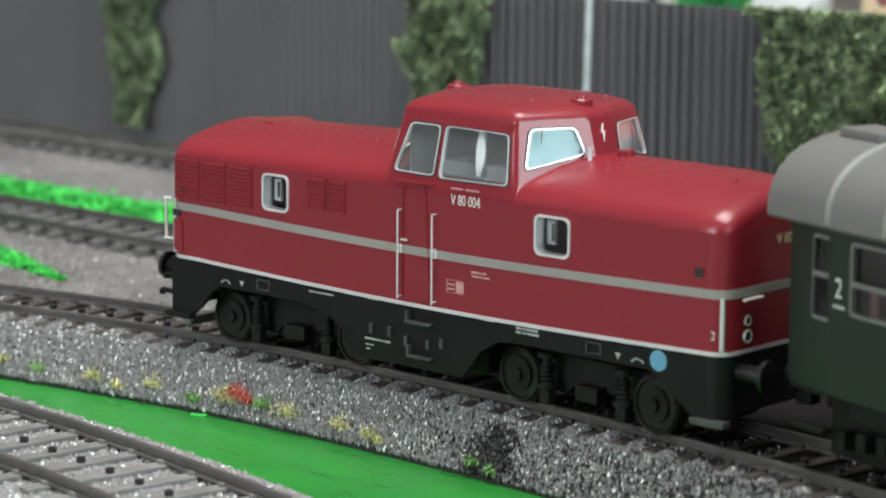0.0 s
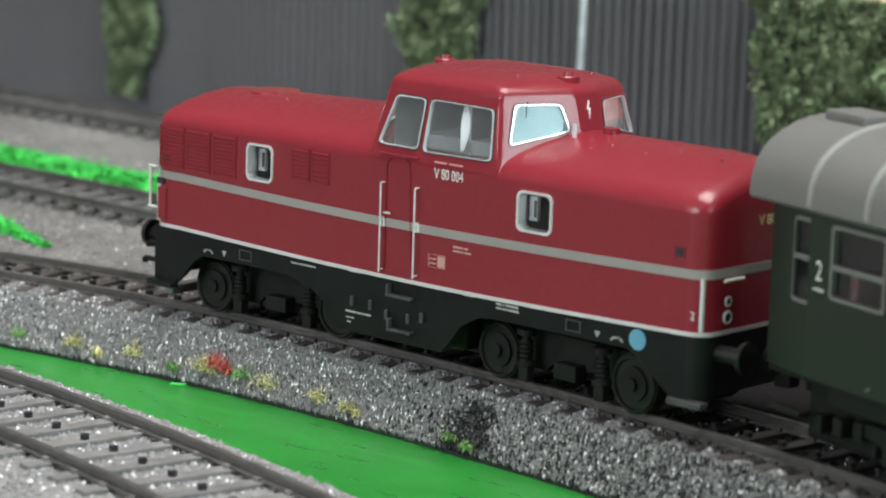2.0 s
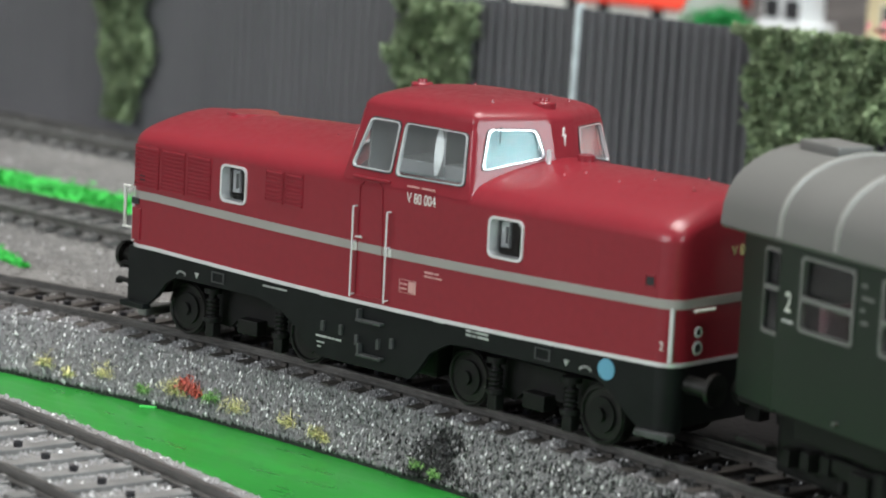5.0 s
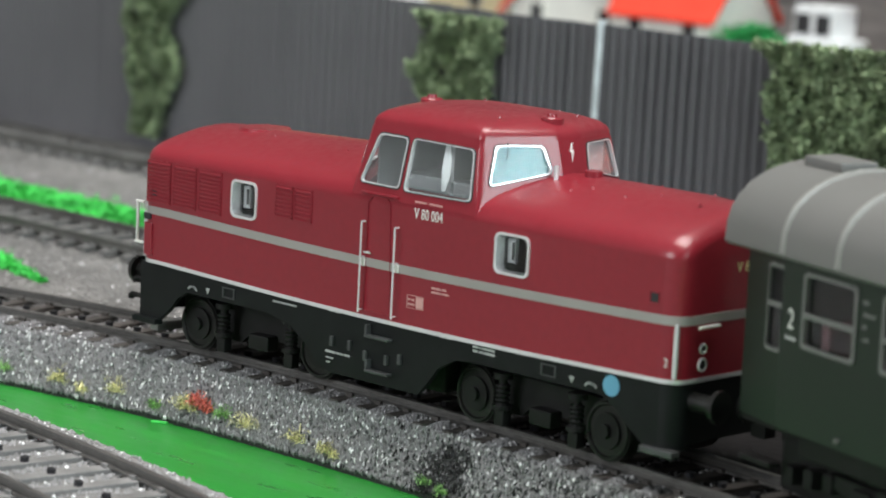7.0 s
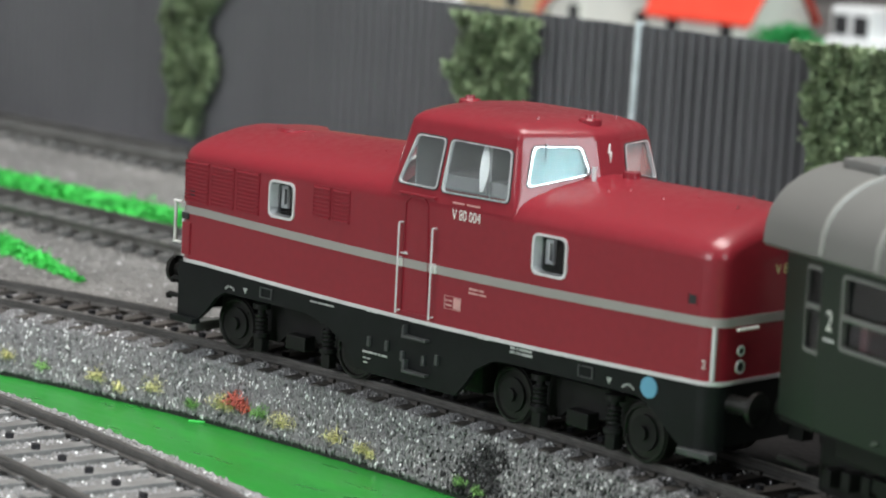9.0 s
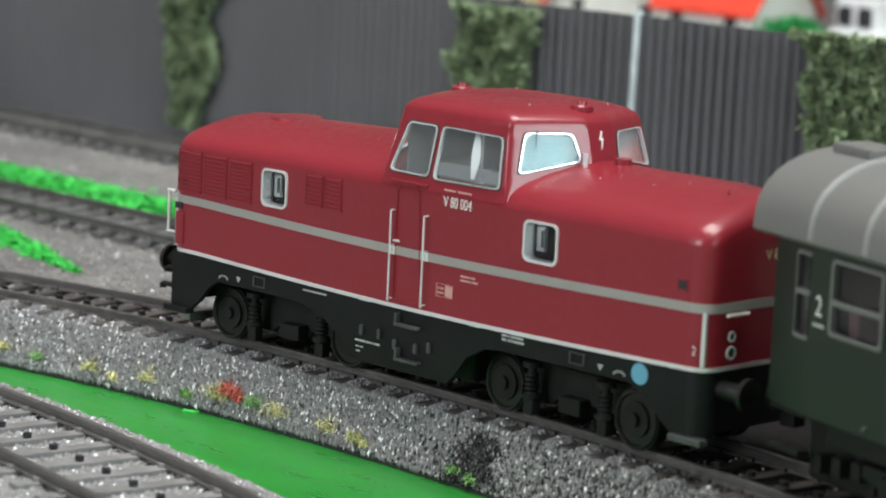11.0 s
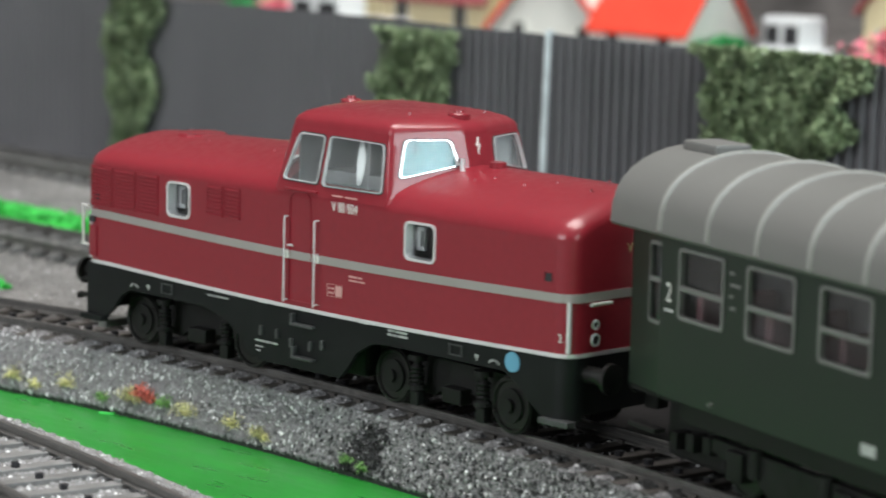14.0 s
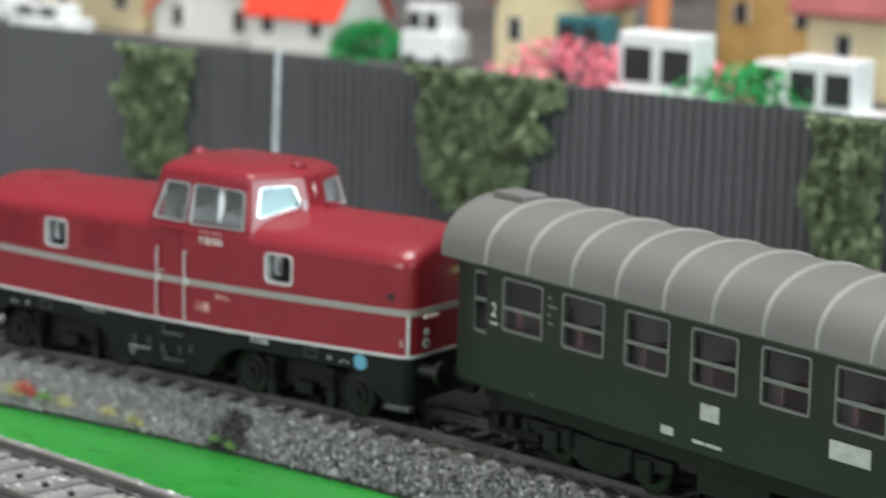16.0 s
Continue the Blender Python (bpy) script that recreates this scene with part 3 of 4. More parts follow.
def house(x, y, w, d, wall_h, roof_h, wall, tiles, label, turn=0, gable="x", over=3.0, trim=None):
    h = thing("model_house", label, "house", (x, y, 30), turn, group="village houses")
    part("wall", box(bmesh.new(), -w / 2, w / 2, -d / 2, d / 2, 0, wall_h), wall, h)
    bm = bmesh.new()
    if gable == "x":
        prof = [(-d / 2 - over, wall_h - 1.0), (0, wall_h + roof_h), (d / 2 + over, wall_h - 1.0), (d / 2 + over, wall_h - 2.6), (0, wall_h + roof_h - 2.0), (-d / 2 - over, wall_h - 2.6)]
        loft(bm, [[(s * (w / 2 + over), a, z) for a, z in prof] for s in (-1, 1)])
    else:
        prof = [(-w / 2 - over, wall_h - 1.0), (0, wall_h + roof_h), (w / 2 + over, wall_h - 1.0), (w / 2 + over, wall_h - 2.6), (0, wall_h + roof_h - 2.0), (-w / 2 - over, wall_h - 2.6)]
        loft(bm, [[(a, s * (d / 2 + over), z) for a, z in prof] for s in (-1, 1)])
    part("roof", bm, tiles, h)
    bm = bmesh.new()
    if gable == "x":
        loft(bm, [[(s * w / 2, -d / 2, wall_h), (s * w / 2, d / 2, wall_h), (s * w / 2, 0, wall_h + roof_h - 2.1)] for s in (-0.99, 0.99)])
    else:
        loft(bm, [[(-w / 2, s * d / 2, wall_h), (w / 2, s * d / 2, wall_h), (0, s * d / 2, wall_h + roof_h - 2.1)] for s in (-0.99, 0.99)])
    part("gable", bm, wall, h)
    if trim and gable == "y":
        for sx in (-1, 1):
            bm = loft(bmesh.new(), [[(sx * (w / 2 + over + 0.4), yy, wall_h - 3.4), (sx * (w / 2 + over + 0.4), yy, wall_h - 0.6), (0, yy, wall_h + roof_h + 0.6), (0, yy, wall_h + roof_h - 3.2)] for yy in (-d / 2 - over - 1.2, -d / 2 - over)])
            part("barge_board", bm, trim, h, "red barge board")
    for k in (-0.28, 0.28):
        wdw = part("window", box(bmesh.new(), k * w - 3, k * w + 3, -d / 2 - 0.6, -d / 2 + 0.4, wall_h * 0.45, wall_h * 0.45 + 9), M_DARK, h)
        bm = bmesh.new()
        for a in ((k * w - 3.6, k * w - 3), (k * w + 3, k * w + 3.6)):
            box(bm, *a, -d / 2 - 0.9, -d / 2 + 0.4, wall_h * 0.45 - 0.6, wall_h * 0.45 + 9.6)
        part("frame", bm, M_WALLW, wdw)
    return h


house(-300, 470, 62, 40, 12, 34, M_WALLW, M_WALLW, "pale house with a white gable and red barge boards", 0, "y", 3.0, M_TILE)
house(-372, 476, 62, 44, 22, 40, M_CREAM, M_TILED, "cream house with a dull red roof beside the white gable", 0, "x", 5)
house(-492, 500, 40, 40, 60, 34, M_CREAM, M_TAN, "tall cream house behind the fence", 0, "y")
house(-249, 462, 46, 36, 16.5, 26, M_WALLW, M_TILE, "white house with a steep orange-red roof", 0, "x", 2.5)
house(-128, 470, 44, 36, 30, 26, M_CREAM, M_TILED, "cream house beside the white truck", 0, "y")
house(15, 500, 72, 46, 34, 48, M_CREAM, M_TILED, "tall house with a dull red roof", 0, "x", 6)
house(-60, 540, 50, 40, 46, 30, M_TAN, M_TAN, "tan wooden house behind the fence", 0, "y")
house(120, 480, 60, 44, 30, 30, M_WALLW, M_TILE, "white house with an orange-red roof at the end of the row", 0, "x")


def vehicle(x, y, z, w, d, h, mat, label, category):
    v = thing("model_" + category, label, category, (x, y, z), 0, group="village vehicles")
    part("body", box(bmesh.new(), -w / 2, w / 2, -d / 2, d / 2, 2, h * 0.55, 1.0), mat, v)
    cabin = part("cabin", box(bmesh.new(), -w * 0.42, w * 0.30, -d * 0.45, d * 0.45, h * 0.5, h, 1.2), mat, v)
    for s in (-0.36, 0.0):
        part("window", box(bmesh.new(), s * w, s * w + w * 0.26, -d * 0.45 - 0.3, -d * 0.45 + 0.3, h * 0.6, h * 0.88), M_DARK, cabin)
    for sx in (-0.3, 0.3):
        for sy in (-1, 1):
            part("wheel", cyl(bmesh.new(), sx * w, sy * d * 0.45, 2.4, 2.4, 2, "y", 14), M_BOGIE, v)


vehicle(-180, 452, 30, 24, 16, 25, M_CARW, "white model truck behind the fence", "truck")
vehicle(-6, 440, 30, 34, 16, 17, M_CARW, "white model car behind the fence", "car")
vehicle(-150, 520, 30, 40, 18, 48, M_PURPLE, "purple model van behind the fence", "van")
vehicle(-104, 452, 30, 30, 16, 26, M_TEAL, "teal model van behind the fence", "van")
vehicle(-418, 440, 30, 44, 17, 20, M_CARW, "long white model car behind the fence", "car")
vehicle(-366, 420, 30, 38, 16, 14, M_CARW, "low white model car behind the fence", "car")


def bush(x, y, z, r, mat, label, seed):
    rnd = random.Random(seed)
    spots = []
    for _ in range(900):
        a, b, k = rnd.uniform(0, 6.28), rnd.uniform(0, 1.57), r * (0.75 + 0.3 * rnd.random())
        spots.append((x + k * math.cos(a) * math.cos(b) * 1.3, y + k * math.sin(a) * math.cos(b), z + k * math.sin(b)))
    scraps("bush", spots, 2.2, mat, label, "bush", seed, 1.2, 1.2, group="village bushes")


vehicle(22, 300, 30, 40, 16, 40, M_CARW, "white model caravan close behind the fence", "caravan")
vehicle(78, 306, 30, 34, 16, 36, M_CARW, "white model delivery van close behind the fence", "van")
bush(-18, 300, 30, 33, M_PINKF, "tall pink blossoming bush close behind the fence", 14)
bush(52, 298, 30, 31, M_BUSH, "tall bright green bush close behind the fence", 15)
bush(-452, 440, 30, 15, M_PINKF, "pink blossoming bush behind the fence", 21)
bush(-476, 440, 30, 14, M_BUSH, "bright green bush behind the fence", 22)
bush(-212, 450, 30, 15, M_BUSH, "bright green bush behind the fence", 3)
bush(-72, 430, 30, 15, M_PINKF, "pink blossoming bush behind the fence", 4)
bush(-55, 432, 30, 14, M_BUSH, "bright green bush behind the fence", 5)
bush(-38, 430, 30, 14, M_PINKF, "pink blossoming bush behind the fence", 6)
bm = cyl(bmesh.new(), -84, 470, 75, 5, 90, "z", 16, 3.5)
solid("post", bm, M_ORANGE, "orange plastic column in the village", "column")

# ---- windows set into a flat side ----


def fill_holes(bm, outer, holes):
    """A flat face with holes; all points in order round each outline."""
    edges = []
    for loop in [outer, *holes]:
        vs = [bm.verts.new(p) for p in loop]
        edges += [bm.edges.new((vs[i], vs[(i + 1) % len(vs)])) for i in range(len(vs))]
    bmesh.ops.triangle_fill(bm, use_beauty=True, use_dissolve=False, edges=edges)
    return bm


def rim(bm, pts, n, inward, out, depth):
    """A frame along the closed outline pts: proud by out, reaching depth behind, its bar inward wide."""
    c = sum((Vector(p) for p in pts), Vector()) / len(pts)
    n = Vector(n).normalized()
    rows = []
    for k, d in ((0, -depth), (0, out), (1, out), (1, -depth)):
        row = []
        for p in pts:
            p = Vector(p)
            row.append(bm.verts.new(p + (c - p).normalized() * inward * k + n * d))
        rows.append(row)
    m = len(pts)
    for a in range(4):
        for i in range(m):
            bm.faces.new((rows[a][i], rows[a][(i + 1) % m], rows[(a + 1) % 4][(i + 1) % m], rows[(a + 1) % 4][i]))
    return bm


def pane_mesh(pts, n, back, thick=0.3):
    n = Vector(n).normalized()
    return loft(bmesh.new(), [[tuple(Vector(p) - n * back) for p in pts], [tuple(Vector(p) - n * (back + thick)) for p in pts]])


# ---- locomotive ----
LEN, WID = 133.0, 35.0
LOW, STRIPE = 29.5, 39.05


def loco_bogie(loco, s):
    """Bogie parts, built straight under the locomotive and turned with the bend."""
    x, y, h = bend(s)
    m = Matrix.Translation((x, y, RAIL_TOP)) @ Matrix.Rotation(radians(h), 4, "Z")

    def put(ob):
        ob.data.transform(Matrix.Scale(MM, 4) @ m @ Matrix.Scale(1 / MM, 4))
        return ob

    half = 16.0
    for sx in (-half, half):
        for side in (-1, 1):
            bm = cyl(bmesh.new(), sx, side * 9.6, 5.1, 5.1, 2.6, "y", 30)
            torus(bm, sx, side * 11.0, 5.1, 4.55, 0.4, 30, 6)
            w = put(part("wheel", bm, M_WHEEL, loco, "dark steel wheel", 40))
            bm = cyl(bmesh.new(), sx, side * 11.1, 5.1, 3.0, 0.6, "y", 20)
            cyl(bm, sx, side * 11.6, 5.1, 1.2, 1.0, "y", 12)
            put(part("hub", bm, M_BOGIE, w, "black wheel hub", 40))
    for side in (-1, 1):
        bm = bmesh.new()
        plate(bm, [(-23, 6.5), (-23, 9.5), (23, 9.5), (23, 6.5), (19, 6.2), (14, 3.0), (7, 2.6), (5, 4.4), (-5, 4.4), (-7, 2.6), (-14, 3.0), (-19, 6.2)], side * 8.0 - 0.6, side * 8.0 + 0.6)
        box(bm, -2.6, 2.6, side * 9.8 - 1.4, side * 9.8 + 1.4, 2.6, 5.4, 0.3)
        put(part("bogie_frame", bm, M_BOGIE, loco, "black bogie side frame"))
        for sx in (-9.0, 9.0):
            bm = bmesh.new()
            for k in range(5):
                torus(bm, sx, side * 11.4, 4.6 + 0.8 * k, 0.95, 0.36, 14, 6, "z")
            cyl(bm, sx, side * 11.4, 9.6, 1.7, 1.0, "z", 14), cyl(bm, sx, side * 11.4, 4.2, 1.7, 0.8, "z", 14), cyl(bm, sx, side * 11.4, 6.8, 0.75, 6, "z", 10)
            put(part("spring", bm, M_BOGIE, loco, "black coil spring", 40))
            bm = box(bmesh.new(), sx - 1.1, sx + 1.1, side * 11.2 - 1.0, side * 11.2 + 1.0, 0.9, 3.6, 0.25)
            put(part("brake_block", bm, M_BOGIE, loco, "black brake gear block"))


HALF = [(0.8, 50.9), (1.9, 52.0), (4.0, 53.2), (7.5, 54.6), (11.5, 55.8), (15, 56.4), (17.5, 56.6)]


def hood_profile(inset, crown):
    """Cross-section of the body from the near sill over the roof to the far sill."""
    half = [(0, LOW), (0, 48.6), (0, 48.9), (0.25, 49.9), (0.8, 50.9), (1.9, 52.0), (4.0, 53.2), (7.5, 54.6), (11.5, 55.8), (15, 56.4), (17.5, 56.6)]
    pts = []
    for y, z in half:
        up = max(0.0, z - 48.9) / 7.7
        pts.append((y + inset * (1 - y / 17.5), z - crown * up))
    return pts + [(WID - y, z) for y, z in pts[-2::-1]]


def hole_outline(x0, x1, z0, z1, r, y=0.0):
    return [(x, y, z) for x, z in round_rect(x0, x1, z0, z1, r, 6)]


SMALL = [(26.2, 33.3, 41.0, 48.0), (93.0, 100.9, 40.9, 47.9)]


def sag(x):
    """The painted lines hang a little along the middle of the body."""
    u = min(1.0, max(0.0, (x - 8) / 122.0))
    return -1.0 * max(0.0, math.sin(math.pi * u))


def locomotive():
    L = thing("locomotive", "dark red model diesel locomotive with grey stripe on the track", "locomotive", (66, 17.5, RAIL_TOP))
    inv = L.matrix_world.inverted()

    def p(name, bm, mat, parent=None, label="", smooth=False):
        ob = part(name, bm, mat, parent or L, label, smooth)
        if parent is None:
            ob.matrix_parent_inverse = inv
        return ob

    # body shell
    stations = []
    for x in (0, 0.15, 0.6, 1.3, 2.2, 3.4, 5.5, 9, 14, 30, 50, 60.4, 66, 83, 87.2, 103, 119, 124, 127.5, 129.6, 130.8, 131.7, 132.4, 132.85, 133):
        e = min(x, LEN - x)
        r = 3.4
        inset = r - math.sqrt(max(0, r * r - (r - e) ** 2)) if e < r else 0
        crown = 1.5 * (max(0, 1 - e / 16)) ** 2 + inset * 0.9
        if x < 60:
            crown = 1.5 * (60 - x) / 46 if x > 14 else 1.5 + 0.7 * (1 - x / 14) ** 2 + inset * 0.5
        stations.append([(x, y, z) for y, z in hood_profile(inset, crown)])
    bm = loft(bmesh.new(), stations, closed=False)
    n = len(stations[0])
    bm.verts.ensure_lookup_table()
    for k in (0, len(stations) - 1):
        bm.faces.new([bm.verts[k * n + i] for i in range(n)])
    drop = [f for f in bm.faces if all(abs(v.co.y) < 1e-4 and v.co.z < 48.7 and 3.39 < v.co.x < 129.7 for v in f.verts)]
    drop += [f for f in bm.faces if all(60.3 < v.co.x < 87.3 and v.co.z > 50.8 for v in f.verts)]
    bmesh.ops.delete(bm, geom=drop, context="FACES")
    p("hood", bm, M_RED, None, "dark red painted hood shell", 30)
    bm = fill_holes(bmesh.new(), [(x, 0, LOW + sag(x)) for x in (3.4, *range(8, 129, 5), 129.6)] + [(129.6, 0, 48.6), (3.4, 0, 48.6)], [hole_outline(*w, 1.3) for w in SMALL])
    p("side_panel", bm, M_RED, None, "dark red side panel")
    p("floor_plate", box(bmesh.new(), 1, 132, 1, 34, LOW - 0.5, LOW), M_BLACK)
    # added near-black sheet: the unlit inside behind the small windows, as colour
    p("inner_shade", box(bmesh.new(), 4, 129, 7.5, 8, LOW, 49), M_DARK, None, "near-black sheet added for the shade inside the body")
    for i, w in enumerate(SMALL):
        f = p("porthole_frame", rim(bmesh.new(), hole_outline(*w, 1.3), (0, -1, 0), 0.52, 0.3, 2.2), M_SILVER, None, "silver window surround", 30)
        part("pane", pane_mesh(hole_outline(w[0] + 0.5, w[1] - 0.5, w[2] + 0.5, w[3] - 0.5, 1.0), (0, -1, 0), 1.7), M_GLASS, f, "clear plastic pane").visible_shadow = False
        bm = box(bmesh.new(), w[0] + 0.8, w[0] + 2.7, 2.2, 3.0, w[2] + 1.6, w[3] - 1.2, 0.2)
        box(bm, w[0] + 2.0, w[0] + 2.5, 1.4, 2.2, w[2] + 2.4, w[3] - 1.8, 0.1)
        part("inner_fitting", bm, M_CABIN, f, "grey fitting behind the pane")

    # stripe and sill line round the body
    def band(name, z0, z1, out, mat, label):
        ring = []
        for s, x in [(0, 3.4), (0, 129.6)]:
            ring.append((x, -out))
        for cx, cy, a0 in ((129.6, 3.4, -90), (129.6, WID - 3.4, 0), (3.4, WID - 3.4, 90), (3.4, 3.4, 180)):
            for k in range(7):
                a = radians(a0 + 15 * k)
                ring.append((cx + (3.4 + out) * math.cos(a), cy + (3.4 + out) * math.sin(a)))
        ring = ring[2:] + [(x, -out) for x in range(8, 127, 5)]
        inner = [(x + (66.5 - x) * 0.004, y + (17.5 - y) * 0.02) for x, y in ring]
        bm = bmesh.new()
        rows = [[bm.verts.new((x, y, z + sag(x))) for x, y in q] for q, z in ((inner, z0), (ring, z0), (ring, z1), (inner, z1))]
        m = len(ring)
        for a in range(3):
            for i in range(m):
                bm.faces.new((rows[a][i], rows[a][(i + 1) % m], rows[a + 1][(i + 1) % m], rows[a + 1][i]))
        return p(name, bm, mat, None, label, 30)

    band("stripe", 38.3, 39.8, 0.12, M_GREY, "grey painted stripe")
    band("sill_line", 28.98, 29.66, 0.14, M_SILVER, "silver grey sill line")
    for cx in (132.15, 0.85):
        p("corner_strip", cyl(bmesh.new(), cx, 0.85, (30 + 38.3) / 2, 0.42, 8.6, "z", 10), M_SILVER, None, "silver corner strip", 40)
    # grilles of fine slats
    for x0, x1, z0, z1 in ((1.9, 8.8, 40.6, 48.6), (9.5, 16.2, 40.6, 48.6), (16.9, 23.4, 40.6, 48.6), (38.2, 42.9, 42.6, 48.6), (43.4, 48.0, 42.6, 48.6)):
        g = p("grille", rim(bmesh.new(), [(x0, 0, z0), (x1, 0, z0), (x1, 0, z1), (x0, 0, z1)], (0, -1, 0), 0.2, 0.14, 0.2), M_RED, None, "red ventilation grille")
        k = int((z1 - z0) / 0.68)
        sl = None
        for i in range(k):
            z = z0 + (i + 0.5) * (z1 - z0) / k
            if sl is None:
                ob = part("slat", loft(bmesh.new(), [[(xx, -0.3, -0.22), (xx, -0.3, -0.1), (xx, -0.02, 0.2), (xx, 0.1, 0.2), (xx, 0.1, -0.22)] for xx in (x0 + 0.2, x1 - 0.2)]), M_RED, g)
                sl = ob.data
            else:
                ob = new("slat", sl)
                ob.parent = g
            ob.location = (0, 0, z * MM)
    # door with handrails
    d = p("door", rim(bmesh.new(), [(62.2, 0, 29.3), (68.9, 0, 29.3), (67.9, 0, 48.9), (67.0, 0, 49.8), (63.3, 0, 49.8), (62.3, 0, 48.9)], (0, -1, 0), 0.3, 0.2, 0.1), M_RED, None, "dark red cab door")
    part("gutter", box(bmesh.new(), 60.6, 69.6, -0.45, 0.3, 50.0, 50.4, 0.1), M_RED, d)
    bm = cyl(bmesh.new(), 62.9, -0.5, 39.9, 0.16, 1.2, "y", 8)
    cyl(bm, 63.4, -1.0, 39.9, 0.16, 1.6, "x", 8)
    part("door_handle", bm, M_SILVER, d, "small silver door handle")
    for x in (61.8, 70.1):
        bm = cyl(bmesh.new(), x, -1.0, 37.1, 0.18, 15.8, "z", 12)
        for z in (45.1, 38.9, 29.6):
            cyl(bm, x, -0.5, z, 0.17, 1.0, "y", 8)
        p("handrail", bm, M_SILVER, None, "silver handrail beside the door", 40)
        p("rail_clip", box(bmesh.new(), x - 0.5, x + 0.5, -0.5, 0.1, 37.3, 38.7, 0.1), M_WHITE)
    # handrails at the front end
    for y in (0.8, 34.2):
        bm = cyl(bmesh.new(), -1.7, y, 36.2, 0.30, 8.0, "z", 12)
        for z in (40.1, 32.3):
            cyl(bm, -1.0, y, z, 0.25, 2.4, "x", 8)
        p("end_handrail", bm, M_WHITE, None, "white end handrail", 40)
    # small dark hatches
    for x in (126.9, 3.0):
        h = p("hatch", rim(bmesh.new(), [(x, 0, 41.3), (x + 2.1, 0, 41.3), (x + 2.1, 0, 43.3), (x, 0, 43.3)], (0, -1, 0), 0.25, 0.12, 0.2), M_RED, None, "small hatch")
        part("hatch_back", box(bmesh.new(), x + 0.3, x + 1.8, -0.06, 0.1, 41.6, 43.0), M_DARK, h)

    # cab: slanting facets, with window openings
    def at(z, side):
        """Plan corners of the cab at height z, near side first, going round."""
        h = z - 51.0
        y0 = 0.3 + 0.2 * h
        e, nx = 88.1 - 0.17 * h, 95.3 - 0.26 * h
        w, mx = 58.1 + 0.17 * h, 52.0 + 0.26 * h
        return [(w, y0), (e, y0), (nx, 14.6), (nx, WID - 14.6), (e + 2.2, WID - y0), (w, WID - y0), (mx, WID - 14.6), (mx, 14.6)]

    zb, zt = 49.5, 62.1
    low, high = at(zb, 0), at(zt, 0)
    shell = bmesh.new()

    def spot(k, u, z):
        t = (z - zb) / (zt - zb)
        a, b = low[k], low[(k + 1) % 8]
        c, d2 = high[k], high[(k + 1) % 8]
        q0 = Vector((*a, zb)).lerp(Vector((*c, zt)), t)
        q1 = Vector((*b, zb)).lerp(Vector((*d2, zt)), t)
        return q0.lerp(q1, u)

    wins = []
    side_w = [[(0.035, 51.6), (0.379, 51.4), (0.374, 60.7), (0.088, 60.8)], [(0.399, 51.3), (0.957, 51.5), (0.966, 60.5), (0.397, 60.7)]]
    back_w = [[(1 - u, z) for u, z in w][::-1] for w in side_w]
    front_w = [[(0.10, 54.2), (0.90, 56.5), (0.82, 61.4), (0.16, 61.4)]]
    front_b = [[(0.06, 56.5), (0.97, 54.2), (0.93, 61.4), (0.12, 61.4)]]
    for k, ws in ((0, side_w), (1, front_w), (2, []), (3, front_b), (4, back_w), (5, front_w), (6, []), (7, front_b)):
        holes = []
        nrm = (spot(k, 1, zb) - spot(k, 0, zb)).cross(spot(k, 0, zt) - spot(k, 0, zb)).normalized()
        for w in ws:
            quad = [spot(k, u, z) for u, z in w]
            outline = [tuple(q) for q in round_quad([tuple(q) for q in quad], 1.15, 5)]
            holes.append(outline)
            wins.append((outline, nrm))
        fill_holes(shell, [tuple(spot(k, 0, zb)), tuple(spot(k, 1, zb)), tuple(spot(k, 1, zt)), tuple(spot(k, 0, zt))], holes)
    bmesh.ops.remove_doubles(shell, verts=shell.verts, dist=0.01)
    corners = [e for e in shell.edges if abs(e.verts[0].co.z - e.verts[1].co.z) > 12 and len(e.link_faces) == 2 and abs(e.verts[0].co.y - 17.5) > 6]
    bmesh.ops.bevel(shell, geom=corners, offset=0.6, segments=3, affect="EDGES", profile=0.5)
    p("cab_wall", shell, M_RED, None, "dark red cab walls", 25)
    for outline, nrm in wins:
        c = sum((Vector(q) for q in outline), Vector()) / len(outline)
        inside = [tuple(Vector(q) + (c - Vector(q)).normalized() * 0.3) for q in outline]
        f = p("window_frame", rim(bmesh.new(), inside, nrm, 0.3, 0.24, 0.5), M_SILVER, None, "thin silver cab window frame", 30)
        part("gasket", rim(bmesh.new(), outline, nrm, 0.32, 0.12, 0.4), M_DARK, f, "dark rubber gasket")
        flat = [tuple(Vector(q) - nrm * (Vector(q) - c).dot(nrm)) for q in outline]
        part("pane", pane_mesh(flat, nrm, 0.15, 0.25), M_HAZE, f, "clear plastic pane with haze mixed into it").visible_shadow = False
    # cab roof
    def shrink(ring, d, z):
        return [(x + (73.7 - x) * d / 20, y + (17.5 - y) * d / 17.5, z) for x, y in ring]

    rings = [shrink(high, 0.0, zt), shrink(high, 0.12, 62.8), shrink(high, 0.55, 63.5), shrink(high, 1.5, 64.2), shrink(high, 3.6, 64.9), shrink(high, 8, 65.6), shrink(high, 14, 66.0)]
    def soften(ring, r):
        """Round off the corners of a plan outline."""
        out = []
        for i, q in enumerate(ring):
            q, a, b = Vector(q), Vector(ring[i - 1]), Vector(ring[(i + 1) % len(ring)])
            q0, q1 = q + (a - q).normalized() * min(r, (a - q).length * 0.48), q + (b - q).normalized() * min(r, (b - q).length * 0.48)
